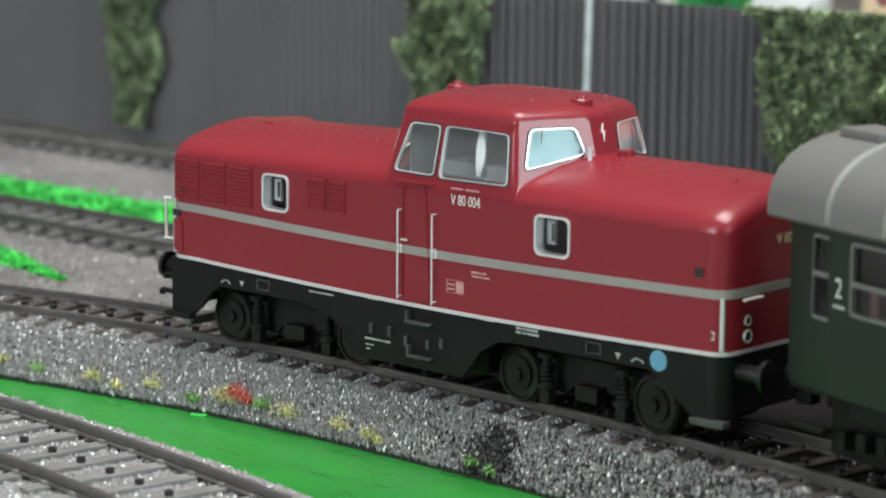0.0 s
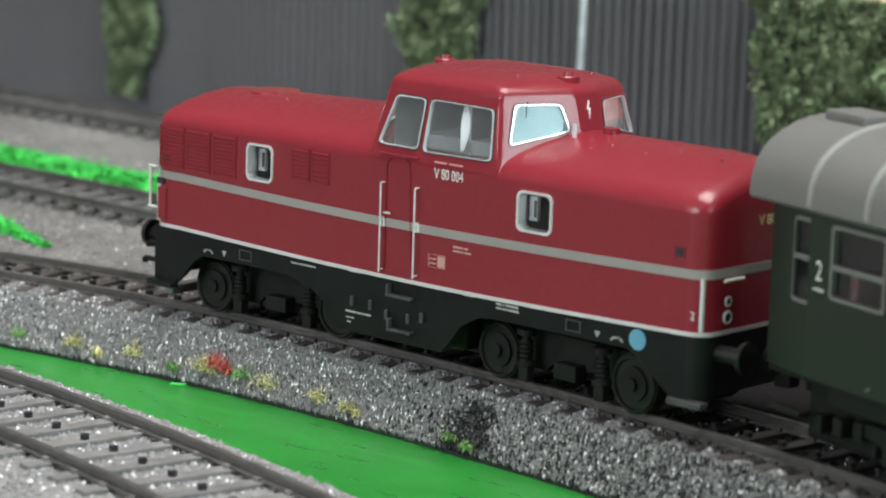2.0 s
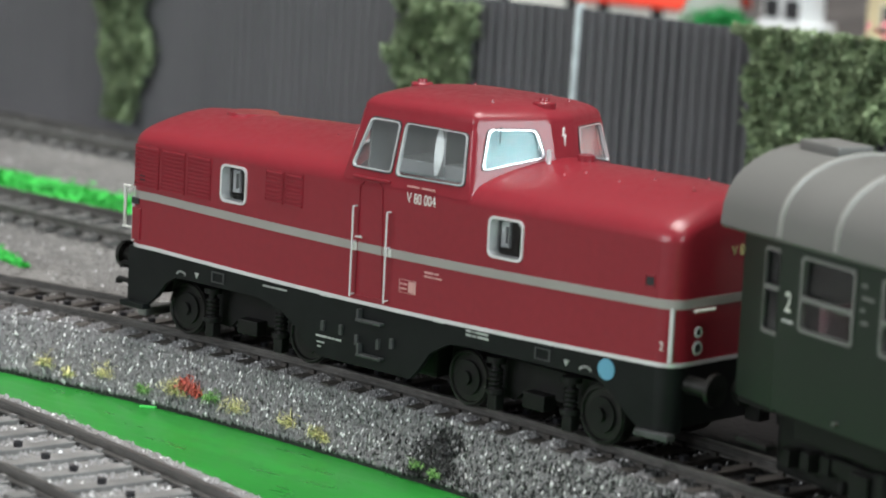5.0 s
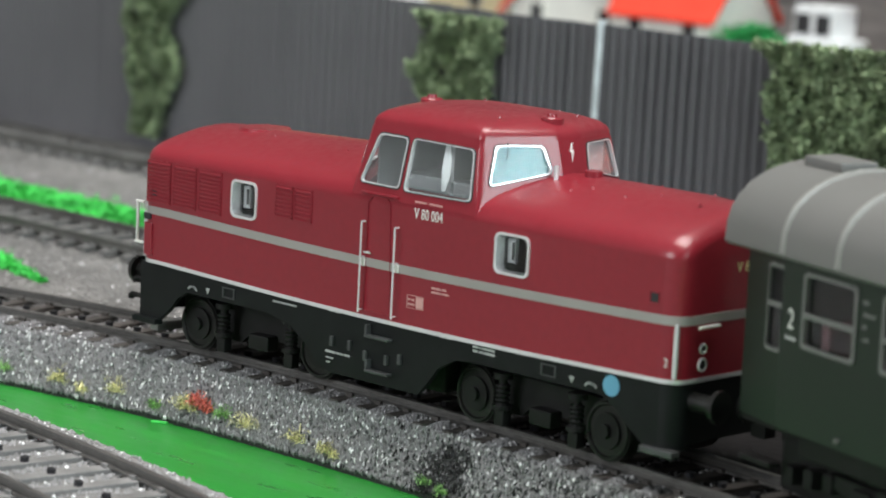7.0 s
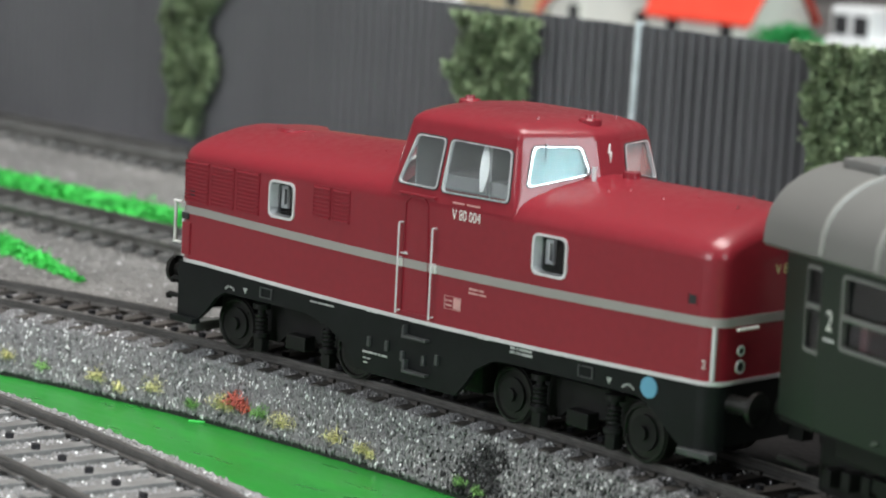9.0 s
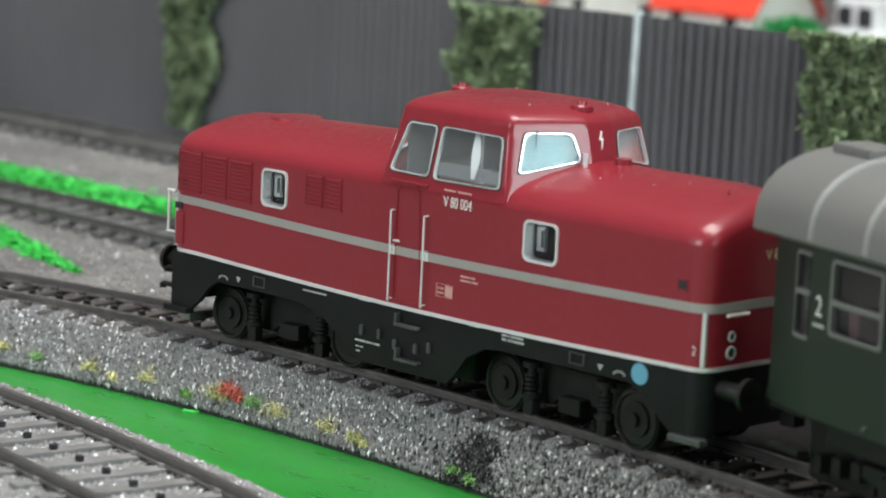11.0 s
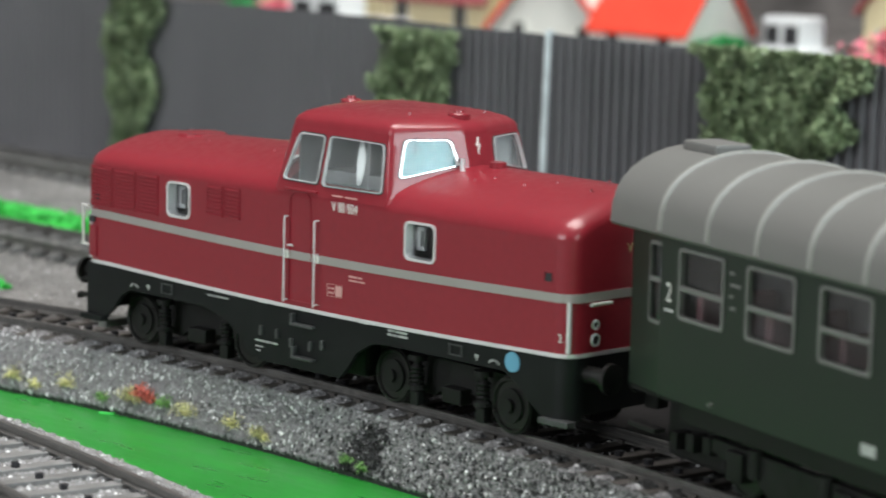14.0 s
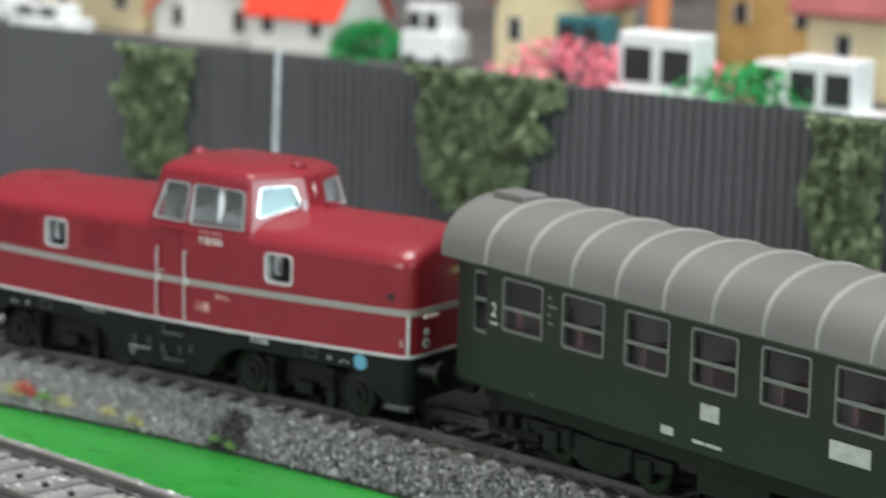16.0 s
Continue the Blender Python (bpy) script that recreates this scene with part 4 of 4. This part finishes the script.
            out += [tuple(q0 * (1 - t) ** 2 + q * 2 * t * (1 - t) + q1 * t * t) for t in (0, 0.25, 0.5, 0.75, 1)]
        return out

    rings = [soften(ring, r) for ring, r in zip(rings, (0.6, 0.8, 1.3, 2.2, 3.5, 4.5, 4.5))]
    p("cab_roof", loft(bmesh.new(), rings), M_RED, None, "dark red domed cab roof", 55)
    for x, y in ((58.6, 18.0), (88.6, 17.0)):
        bm = cyl(bmesh.new(), x, y, 64.7, 2.0, 1.3, "z", 24)
        cyl(bm, x, y, 65.45, 2.0, 0.25, "z", 24, 1.7)
        cyl(bm, x, y, 65.8, 0.95, 0.7, "z", 20, 0.8)
        p("roof_lug", bm, M_RED, None, "small red roof fitting", 40)
    for x, y in ((66, 7), (72, 7.5), (80, 7), (70, 12), (84, 9), (82, 26), (88, 24), (64, 26)):
        p("rivet", cyl(bmesh.new(), x, y, 64.9 if abs(y - 17) > 9 else 65.4, 0.28, 0.5, "z", 8, 0.15), M_RED)
    bm = cyl(bmesh.new(), 15, 17.5, 54.8, 5.2, 0.9, "z", 40, 4.8)
    p("fan_cover", bm, M_RED, None, "round red fan cover on the hood", 40)
    for x, y in ((24, 12), (46, 10), (52, 22), (101, 9), (104, 11), (108, 24), (112, 10), (117, 13), (121, 22), (126, 12), (101, 26)):
        z = next(a[1] + (b[1] - a[1]) * (min(y, 35 - y) - a[0]) / (b[0] - a[0]) for a, b in zip(HALF, HALF[1:]) if a[0] <= min(y, 35 - y) <= b[0])
        z -= 1.5 * max(0, 60 - x) / 46
        p("rivet", cyl(bmesh.new(), x, y, z, 0.34, 0.6, "z", 8, 0.12), M_RED)
    # horn, lamp and wiper before the front windows
    bm = cyl(bmesh.new(), 98.3, 17.5, 56.9, 1.5, 1.3, "z", 16)
    p("horn", bm, M_RED, None, "small red horn", 40)
    bm = cyl(bmesh.new(), 94.6, 12.2, 57.0, 0.42, 2.4, "z", 10)
    p("silver_lamp", bm, M_SILVER, None, "tiny silver lamp", 40)
    bm = cyl(bmesh.new(), 89.4, 5.6, 60.4, 0.14, 2.8, "z", 6)
    p("wiper", bm, M_DARK, None, "thin dark wiper")
    bm = plate(bmesh.new(), [(0.15, 1.6), (-0.5, 0.05), (0.0, 0.05), (-0.15, -1.6), (0.6, 0.35), (0.08, 0.35), (0.45, 1.6)], -0.06, 0.06)
    h = 9.0
    place_plane(bm, (95.3 - 0.26 * h + 0.1, 17.5, 51 + h), (0, 1, 0), (-0.25, 0, 0.97), (0.97, 0, 0.25))
    p("flash_mark", bm, M_WHITE, None, "white lightning mark")
    # cab inside: desk, wall and a white curved sheet added as a reflection
    p("cab_desk", box(bmesh.new(), 60, 87, 9, 26, 50.5, 53.2, 0.4), M_LINER, None, "grey driver's desk")
    p("cab_divider", box(bmesh.new(), 73.2, 73.8, 9, 20, 50.5, 59.5), M_CABIN, None, "pale inner divider")
    p("cab_end_wall", box(bmesh.new(), 60.6, 61.0, 3.5, 20, 50.5, 61.5), M_LINER, None, "dark grey inner end wall")
    p("cab_back_wall", box(bmesh.new(), 57, 91, 20, 20.5, 50.5, 62.5), M_LINER, None, "dark grey inner wall")
    # sheets added behind the front panes paint their cyan and grey reflections
    bm = bmesh.new()
    loft(bm, [[(87.0, 4.6, z), (92.0, 14.2, z), (91.6, 14.4, z), (86.6, 4.8, z)] for z in (53.0, 62.0)])
    far = loft(bmesh.new(), [[(88.6, 30.4, z), (91.8, 20.9, z), (91.4, 20.8, z), (88.2, 30.2, z)] for z in (53.0, 62.0)])
    p("pane_backing", far, M_LINER, None, "grey sheet behind the far front window, added for its reflection")
    p("pane_backing", bm, M_PANE_CYAN, None, "pale cyan sheet behind the front window, added for its reflection")
    rows = []
    for k in range(9):
        a = k / 8
        rows.append([(76.4 - 0.5 * math.sin(a * 3.14), 3.6 + 0.1 * k, 52 + 8.2 * a), (76.5 + 0.9 * math.sin(a * 3.14), 4.3 + 0.1 * k, 52 + 8.2 * a)])
    p("reflection_sheet", loft(bmesh.new(), rows, closed=False), M_CARW, None, "white curved sheet standing in for a bright reflection", 60)
    # lettering
    def txt(name, s, size, x, z, mat=M_WHITE, narrow=1.0, label=""):
        ob = lettering(name, s, size, side_text(x, -0.04, z, narrow), mat, L, label)
        ob.matrix_parent_inverse = inv

    txt("running_number", "V 80 004", 2.6, 77.1, 48.1, narrow=0.72, label="white running number")
    txt("end_number", "2", 2.0, 131.0, 32.3, narrow=0.9, label="white end number")
    ob = lettering("end_class_number", "V 80", 2.4, Matrix.Translation((133.06, 16, 46.6)) @ Matrix.Rotation(radians(90), 4, "Z") @ Matrix.Rotation(radians(90), 4, "X"), M_TUFT, L, "pale yellow class number")
    ob.matrix_parent_inverse = inv
    rnd = random.Random(2)

    def bars(x0, x1, z, h, mat=M_WHITE, words=2, y=-0.03):
        cut = sorted(rnd.uniform(0.25, 0.75) for _ in range(words - 1))
        xs = [0, *cut, 1]
        for a, b in zip(xs, xs[1:]):
            p("print_bar", box(bmesh.new(), x0 + (x1 - x0) * a + 0.12, x0 + (x1 - x0) * b - 0.12, y - 0.03, y + 0.05, z - h / 2, z + h / 2), mat, None, "line of small print")

    bars(73.6, 76.6, 50.15, 0.3, M_PINK, 3), bars(77.0, 80.4, 50.15, 0.3, M_PINK, 3)
    bars(78.5, 82.2, 36.0, 0.35, M_PINK, 2), bars(78.5, 82.9, 35.3, 0.3, M_PINK, 3)
    p("data_panel", rim(bmesh.new(), [(72.8, 0, 31.7), (76.8, 0, 31.7), (76.8, 0, 34.0), (72.8, 0, 34.0)], (0, -1, 0), 0.14, 0.04, 0.02), M_PINK, None, "faded data panel")
    p("data_block", box(bmesh.new(), 75.0, 76.7, -0.05, 0.05, 31.9, 33.8), M_PINK, None, "pale block of the data panel")
    bars(73.0, 74.8, 33.2, 0.3, M_PINK, 2), bars(73.0, 74.8, 32.4, 0.3, M_PINK, 1)
    # frame skirt
    skirt = [(0.3, 29.0), (0.3, 18.2), (5.8, 18.2), (8.5, 20.2), (11.5, 23.4), (14, 24.8), (37, 24.8), (43, 23.4), (47.5, 20.8), (50.2, 18.2), (53.5, 16.9), (76.0, 16.9), (78.2, 19.2), (80.5, 22.2), (84.5, 24.4), (88, 24.8), (117.5, 24.8), (120.8, 23.2), (124, 20.4), (127.2, 18.2), (129.6, 18.2), (129.6, 29.0)]
    for y0, y1 in ((0.35, 1.4), (33.6, 34.65)):
        p("skirt", plate(bmesh.new(), skirt, y0, y1), M_BLACK, None, "black frame skirt")
    for y, sy in ((3.75, -1), (31.25, 1)):
        arc = [(129.6 + r * math.sin(a), y + sy * r * math.cos(a)) for r, span in ((3.4, range(9)), (2.4, range(8, -1, -1))) for a in (k * math.pi / 16 for k in span)]
        p("skirt_corner", loft(bmesh.new(), [[(u, v, z) for u, v in arc] for z in (18.2, 29.0)]), M_BLACK, None, "rounded black skirt corner", 40)
    p("end_bracket", box(bmesh.new(), 1.7, 3.9, -0.35, 0.2, 30.4, 36.6, 0.15), M_RED, None, "raised red bracket at the body's end")
    p("end_clip", box(bmesh.new(), 1.5, 3.4, -0.4, 0.1, 37.2, 38.4, 0.12), M_DARK, None, "small dark clip below the stripe")
    for x in (0.6, 132.4):
        p("buffer_beam", box(bmesh.new(), x - 0.5, x + 0.5, 3.8, 31.2, 19, 29.0, 0.2), M_BLACK, None, "black buffer beam")
    p("corner_step", box(bmesh.new(), 127.0, 133.8, -0.7, 1.4, 17.4, 18.5, 0.2), M_STEP, None, "black corner step")
    p("corner_step", box(bmesh.new(), -0.8, 6.0, -0.7, 1.4, 17.4, 18.5, 0.2), M_BLACK, None, "black corner step")
    for x, s in ((0, -1), (133, 1)):
        for y in (4.8, 30.2):
            bm = cyl(bmesh.new(), x + s * 2.6, y, 26.0, 1.5, 5.2, "x", 16)
            cyl(bm, x + s * 5.4, y, 26.0, 2.7, 0.9, "x", 20)
            p("buffer", bm, M_WHEEL, None, "dark round buffer", 40)
        p("coupling_hook", box(bmesh.new(), x - 1 + s * 4, x + 1 + s * 5, 16, 19, 19.5, 22, 0.3), M_BOGIE, None, "dark coupling hook")
        if s < 0:
            p("plough", box(bmesh.new(), x + s * 1 - 1.2, x + s * 1 + 1.2, 5, 30, 14.6, 16.4, 0.3), M_WFRAME, None, "grey low rail guard")
    for z, y in ((24.6, 3.2), (21.6, 2.2)):
        bm = cyl(bmesh.new(), -2.2, y, z, 0.5, 4.6, "x", 10)
        cyl(bm, -4.6, y, z - 0.4, 0.65, 1.0, "z", 10)
        p("brake_hose", bm, M_BOGIE, None, "black brake hose", 40)
    # end lamps
    for z, r in ((34.3, 0.7), (31.7, 0.95)):
        for y in (6.4, WID - 6.4):
            lamp = p("lamp", torus(bmesh.new(), 133.1, y, z, r, 0.22, 20, 8, "x"), M_SILVER, None, "silver rimmed lamp", 60)
            part("lens", cyl(bmesh.new(), 133.05, y, z, r, 0.3, "x", 18), M_DARK, lamp, "dark lamp lens")
    bm = cyl(bmesh.new(), 133.7, 7, 37.9, 0.28, 5.0, "y", 10)
    p("end_rail", bm, M_WHITE, None, "white end rail")
    # steps, marks and small print on the skirt
    for x0, x1, z in ((63.4, 69.4, 25.0), (63.8, 69.6, 18.9)):
        p("step", box(bmesh.new(), x0, x1, -0.9, 0.5, z, z + 0.5, 0.12), M_STEP, None, "black step with its highlights painted in as grey")
        p("step_side", box(bmesh.new(), x0, x0 + 0.5, -0.8, 0.5, z, z + 2.2, 0.1), M_STEP)
    for x, z in ((54, 22.6), (58.6, 22.6), (62.6, 21.5), (67.9, 21.6), (71.2, 22.3)):
        p("bracket", box(bmesh.new(), x, x + 0.7, -0.2, 0.5, z - 0.9, z + 0.9, 0.1), M_STEP, None, "small black bracket")
    for x in (24.3, 104.4):
        p("jack_plate", rim(bmesh.new(), [(x, 0.35, 25.6), (x + 3.4, 0.35, 25.6), (x + 3.4, 0.35, 27.6), (x, 0.35, 27.6)], (0, -1, 0), 0.4, 0.25, 0.1), M_STEP, None, "black jacking plate")
    p("blue_dot", cyl(bmesh.new(), 119.8, 0.3, 26.6, 1.75, 0.2, "y", 28), M_BLUE, None, "light blue round mark")
    for x in (19.4, 110.6):
        p("triangle_mark", plate(bmesh.new(), [(x, 26.6), (x + 1.2, 26.6), (x + 0.6, 25.5)], 0.28, 0.4), M_PRINT, None, "white triangle mark")
    for x in (14.4, 114.2):
        bm = bmesh.new()
        for k in range(6):
            a = radians(20 + 28 * k)
            box(bm, x + 1.2 - 1.2 * math.cos(a) - 0.14, x + 1.2 - 1.2 * math.cos(a) + 0.14, 0.28, 0.4, 25.3 + 0.7 * math.sin(a), 25.7 + 0.7 * math.sin(a))
        p("arch_mark", bm, M_PRINT, None, "small white arch mark")
    bars(38.0, 44.6, 27.2, 0.32, M_PRINT, 5, 0.32), bars(53.0, 56.0, 28.0, 0.4, M_PRINT, 2, 0.32)
    bars(52.4, 59.0, 20.6, 0.36, M_PRINT, 5, 0.32), bars(52.6, 54.8, 19.5, 0.26, M_PRINT, 2, 0.32), bars(52.8, 54.0, 18.7, 0.26, M_PRINT, 1, 0.32)
    bars(80.8, 83.6, 28.0, 0.42, M_PRINT, 2, 0.32), bars(88.6, 93.8, 27.6, 0.4, M_PRINT, 3, 0.32), bars(88.6, 94.0, 26.9, 0.4, M_PRINT, 3, 0.32)
    # bogies on the bend
    before = set(scene.objects)
    for s in (-20.0, 54.0):
        loco_bogie(L, s)
    for ob in set(scene.objects) - before:
        if ob.parent == L:
            ob.matrix_parent_inverse = inv
    p("tank", box(bmesh.new(), 53, 77, 6, 29, 16.5, 28.5, 0.8), M_BOGIE, None, "black tank between the bogies")
    return L


locomotive()

# ---- coach ----


def coach():
    turn = -17.0
    ux, uy = math.cos(radians(turn)), math.sin(radians(turn))
    ox, oy = 139.2 + 10.2 * ux, 19.6 + 10.2 * uy
    C = thing("passenger_coach", "dark green model coach with grey ribbed roof behind the locomotive", "coach", (ox, oy, 0), turn)
    W, LENC = 15.6, 236.0

    def p(name, bm, mat, parent=None, label="", smooth=False):
        return part(name, bm, mat, parent or C, label, smooth)

    wins = []
    w0, pitch = 15.2, 19.2
    for i in range(11):
        x0 = w0 + i * pitch
        wins.append((x0, x0 + 13.2, 39.9, 51.4))
    for side in (-1, 1):
        y = side * W
        holes = [[(x, y, z) for x, z in round_rect(a, b, c, d, 0.8, 4)] for a, b, c, d in wins]
        p("side_panel", fill_holes(bmesh.new(), [(10, y, 26.8), (LENC, y, 26.8), (LENC, y, 53.4), (10, y, 53.4)], holes), M_GREEN, None, "dark green coach side")
        for h in holes:
            f = p("window_frame", rim(bmesh.new(), h, (0, side, 0), 0.75, 0.25, 0.9), M_WFRAME, None, "dull metal window frame", 30)
            part("pane", pane_mesh(h, (0, side, 0), 0.5), M_GLASS, f, "clear plastic pane").visible_shadow = False
            xa, xb = min(q[0] for q in h), max(q[0] for q in h)
            part("bar", box(bmesh.new(), xa + 0.5, xb - 0.5, y - 0.3, y + 0.3, 44.5, 45.4, 0.15), M_WFRAME, f)
        # narrowed end with the entrance door
        p("door_panel", fill_holes(bmesh.new(), [(-2.4, side * (W - 2.2), 26.4), (10, side * (W - 1.2), 26.4), (10, side * (W - 1.2), 53.0), (-2.4, side * (W - 2.2), 53.0)], [[(x, side * (W - 2.2 + (x + 2.4) / 12.4), z) for x, z in round_rect(3.7, 9.2, 37.6, 51.0, 0.7, 4)]]), M_GREEN, None, "dark green end door")
        df = p("door_window_frame", rim(bmesh.new(), [(x, side * (W - 2.2 + (x + 2.4) / 12.4), z) for x, z in round_rect(3.7, 9.2, 37.6, 51.0, 0.7, 4)], (0, side, 0), 0.6, 0.2, 0.5), M_WFRAME, None, "dull metal door window frame")
        part("pane", pane_mesh([(x, side * (W - 2.2 + (x + 2.4) / 12.4), z) for x, z in round_rect(3.7, 9.2, 37.6, 51.0, 0.7, 4)], (0, side, 0), 0.3), M_GLASS, df, "clear plastic pane").visible_shadow = False
        part("bar", box(bmesh.new(), 4.1, 8.8, side * (W - 1.7) - 0.3, side * (W - 1.7) + 0.3, 44.4, 45.2), M_WFRAME, df)
        p("return_panel", box(bmesh.new(), 9.7, 10.0, min(side * (W - 1.3), side * W), max(side * (W - 1.3), side * W), 26.4, 53), M_GREEN)
    p("end_wall", box(bmesh.new(), -2.6, -2.0, -W + 2.2, W - 2.2, 26.4, 57), M_GREEN, None, "dark green end wall")
    p("gangway", box(bmesh.new(), -5.0, -2.6, -6.5, 6.5, 27, 51, 0.8), M_BOGIE, None, "black gangway bellows")
    p("end_wall", box(bmesh.new(), LENC - 0.6, LENC, -W, W, 26.4, 57), M_GREEN, None, "dark green end wall")
    p("coach_floor", box(bmesh.new(), -2.2, LENC, -W + 2.4, W - 2.4, 25.4, 26.4), M_BOGIE, None, "black coach floor")
    # added near-black sheet that keeps the coach windows dark
    p("inner_dark_sheet", box(bmesh.new(), 10, LENC - 2, 2.0, 2.6, 26.4, 56), M_DARK, None, "near-black sheet added for the shade inside the coach")
    for i in range(11):
        x0 = w0 + i * pitch
        s = p("seat", box(bmesh.new(), x0 + 2.5, x0 + 10.5, -13.5, 1, 32, 35, 0.5), M_SEAT, None, "dark red seat bench")
        part("backrest", box(bmesh.new(), x0 + 2.0, x0 + 4.0, -13.5, 1, 34.5, 44.2, 0.6), M_SEAT, s)
    # roof with ribs
    prof = []
    for k in range(19):
        a = radians(180 * k / 18)
        y = -W * 1.045 * math.cos(a)
        prof.append((y, 52.9 + 12.4 * math.sin(a) ** 0.78))
    under = [(y * 0.965, 52.6 + (z - 52.6) * 0.95 - 0.5) for y, z in prof[::-1]]
    rings = [[(x, y, z) for y, z in prof + under] for x in (-5.4, -5.1, LENC + 1)]
    p("roof", loft(bmesh.new(), rings), M_ROOF, None, "grey curved coach roof", 40)
    for i in range(17):
        x = 10.0 + i * 13.8
        rr = []
        for xx, up in ((x - 0.5, 0.02), (x - 0.3, 0.45), (x + 0.3, 0.45), (x + 0.5, 0.02)):
            rr.append([(xx, y * (1 + up / 20), z + up) for y, z in prof])
        p("roof_rib", loft(bmesh.new(), rr, closed=False), M_RIB, None, "raised roof rib", 50)
    p("roof_vent", box(bmesh.new(), -2.0, 8.0, -5.0, 2.0, 64.6, 66.4, 0.5), M_ROOF, None, "low grey roof vent")
    p("roof_vent", box(bmesh.new(), 120, 130, -3, 3, 64.4, 66.2, 0.5), M_ROOF, None, "low grey roof vent")
    # writing and marks
    ob = lettering("class_number", "2", 4.4, side_text(12.3, -W - 0.05, 43.6, 0.8), M_WHITE, C, "white class number two")
    p("print_bar", box(bmesh.new(), 11.0, 13.8, -W - 0.06, -W + 0.05, 40.6, 41.1), M_PRINT, None, "line of small print")
    for k, (a, b) in enumerate(((0, 1.2), (0.2, 3.0), (0, 1.0), (0.3, 1.8))):
        p("print_bar", box(bmesh.new(), 29.6 + a, 29.6 + b, -W - 0.06, -W + 0.05, 49.2 - k * 1.8, 49.7 - k * 1.8), M_WFRAME, None, "line of small print")
    p("pale_panel", box(bmesh.new(), 76.0, 81.2, -W - 0.06, -W + 0.05, 33.6, 36.9), M_PRINT, None, "pale square panel")
    p("pale_panel", box(bmesh.new(), 65.0, 68.6, -W - 0.06, -W + 0.05, 28.6, 30.3), M_PRINT, None, "small pale panel")
    for a, b in ((74.0, 77.4), (77.8, 82.2)):
        p("print_bar", box(bmesh.new(), a, b, -W - 0.06, -W + 0.05, 28.6, 29.3), M_PRINT, None, "line of small print")
    p("route_board", box(bmesh.new(), 110.5, 120.8, -W - 0.2, -W + 0.05, 33.6, 37.2, 0.05), M_PRINT, None, "pale route board")
    for k in range(3):
        p("print_bar", box(bmesh.new(), 111.5 + k * 3.0, 113.8 + k * 3.0, -W - 0.25, -W - 0.1, 35.0, 35.8), M_PRINT, None, "faint line of print on the board")
    p("grab_knob", cyl(bmesh.new(), 26.0, -W - 0.3, 28.2, 0.3, 0.9, "y", 10), M_WFRAME, None, "tiny silver knob")
    # underframe and bogies
    p("sole_bar", box(bmesh.new(), 12, LENC - 2, -12.5, -10.5, 22.5, 25.6, 0.3), M_BOGIE, None, "black sole bar")
    p("sole_bar", box(bmesh.new(), 2, LENC - 2, 11.5, 13.5, 22.5, 25.6, 0.3), M_BOGIE, None, "black sole bar")
    for x0, x1b, z0 in ((72, 92, 17.5), (98, 112, 18.5), (122, 148, 17.5)):
        p("underfloor_box", box(bmesh.new(), x0, x1b, -12, -3, z0, 25.4, 0.5), M_BOGIE, None, "black underfloor box")
    for y in (-8.7, 8.7):
        bm = cyl(bmesh.new(), -3.0, y, 26, 1.4, 6, "x", 14)
        cyl(bm, -6.0, y, 26, 2.7, 0.8, "x", 18)
        p("buffer", bm, M_WHEEL, None, "dark round buffer", 40)
    p("coupler_gear", box(bmesh.new(), 3, 20, -9, 9, 15.0, 25.4, 0.8), M_BOGIE, None, "black coupler gear under the coach end")
    for x0 in (8, 13, 18):
        p("brake_rod", box(bmesh.new(), x0, x0 + 2.2, -12, 12, 16.5 + 0.1 * x0, 19.5 + 0.1 * x0, 0.3), M_BOGIE, None, "dark brake rod")
    p("step", box(bmesh.new(), 1.0, 9.0, -15.5, -13.2, 20.0, 20.8, 0.2), M_BOGIE, None, "dark entrance step")
    p("coupling", box(bmesh.new(), -8, 2, -1.2, 1.2, 19.5, 22.5, 0.3), M_BOGIE, None, "black coupling")
    for bx in (43.0, 199.0):
        for sx in (-14.4, 14.4):
            for side in (-1, 1):
                bm = cyl(bmesh.new(), bx + sx, side * 9.0, RAIL_TOP + 5.3, 5.3, 2.4, "y", 28)
                torus(bm, bx + sx, side * 10.2, RAIL_TOP + 5.3, 4.8, 0.35, 28, 6)
                p("wheel", bm, M_WHEEL, None, "dark steel wheel", 40)
                p("axle_box", box(bmesh.new(), bx + sx - 2.2, bx + sx + 2.2, side * 11.8 - 1.2, side * 11.8 + 1.2, 16.2, 21.0, 0.4), M_BOGIE, None, "black axle box")
                p("spring", cyl(bmesh.new(), bx + sx + (5 if sx < 0 else -5), side * 12, 20, 1.3, 4.5, "z", 12), M_BOGIE)
        for side in (-1, 1):
            bm = plate(bmesh.new(), [(bx - 22, 21.5), (bx + 22, 21.5), (bx + 22, 19.5), (bx + 9, 17.0), (bx + 5, 15.0), (bx - 5, 15.0), (bx - 9, 17.0), (bx - 22, 19.5)], side * 11.2 - 0.8, side * 11.2 + 0.8)
            p("bogie_frame", bm, M_BOGIE, None, "black bogie side frame")
    return C


coach()
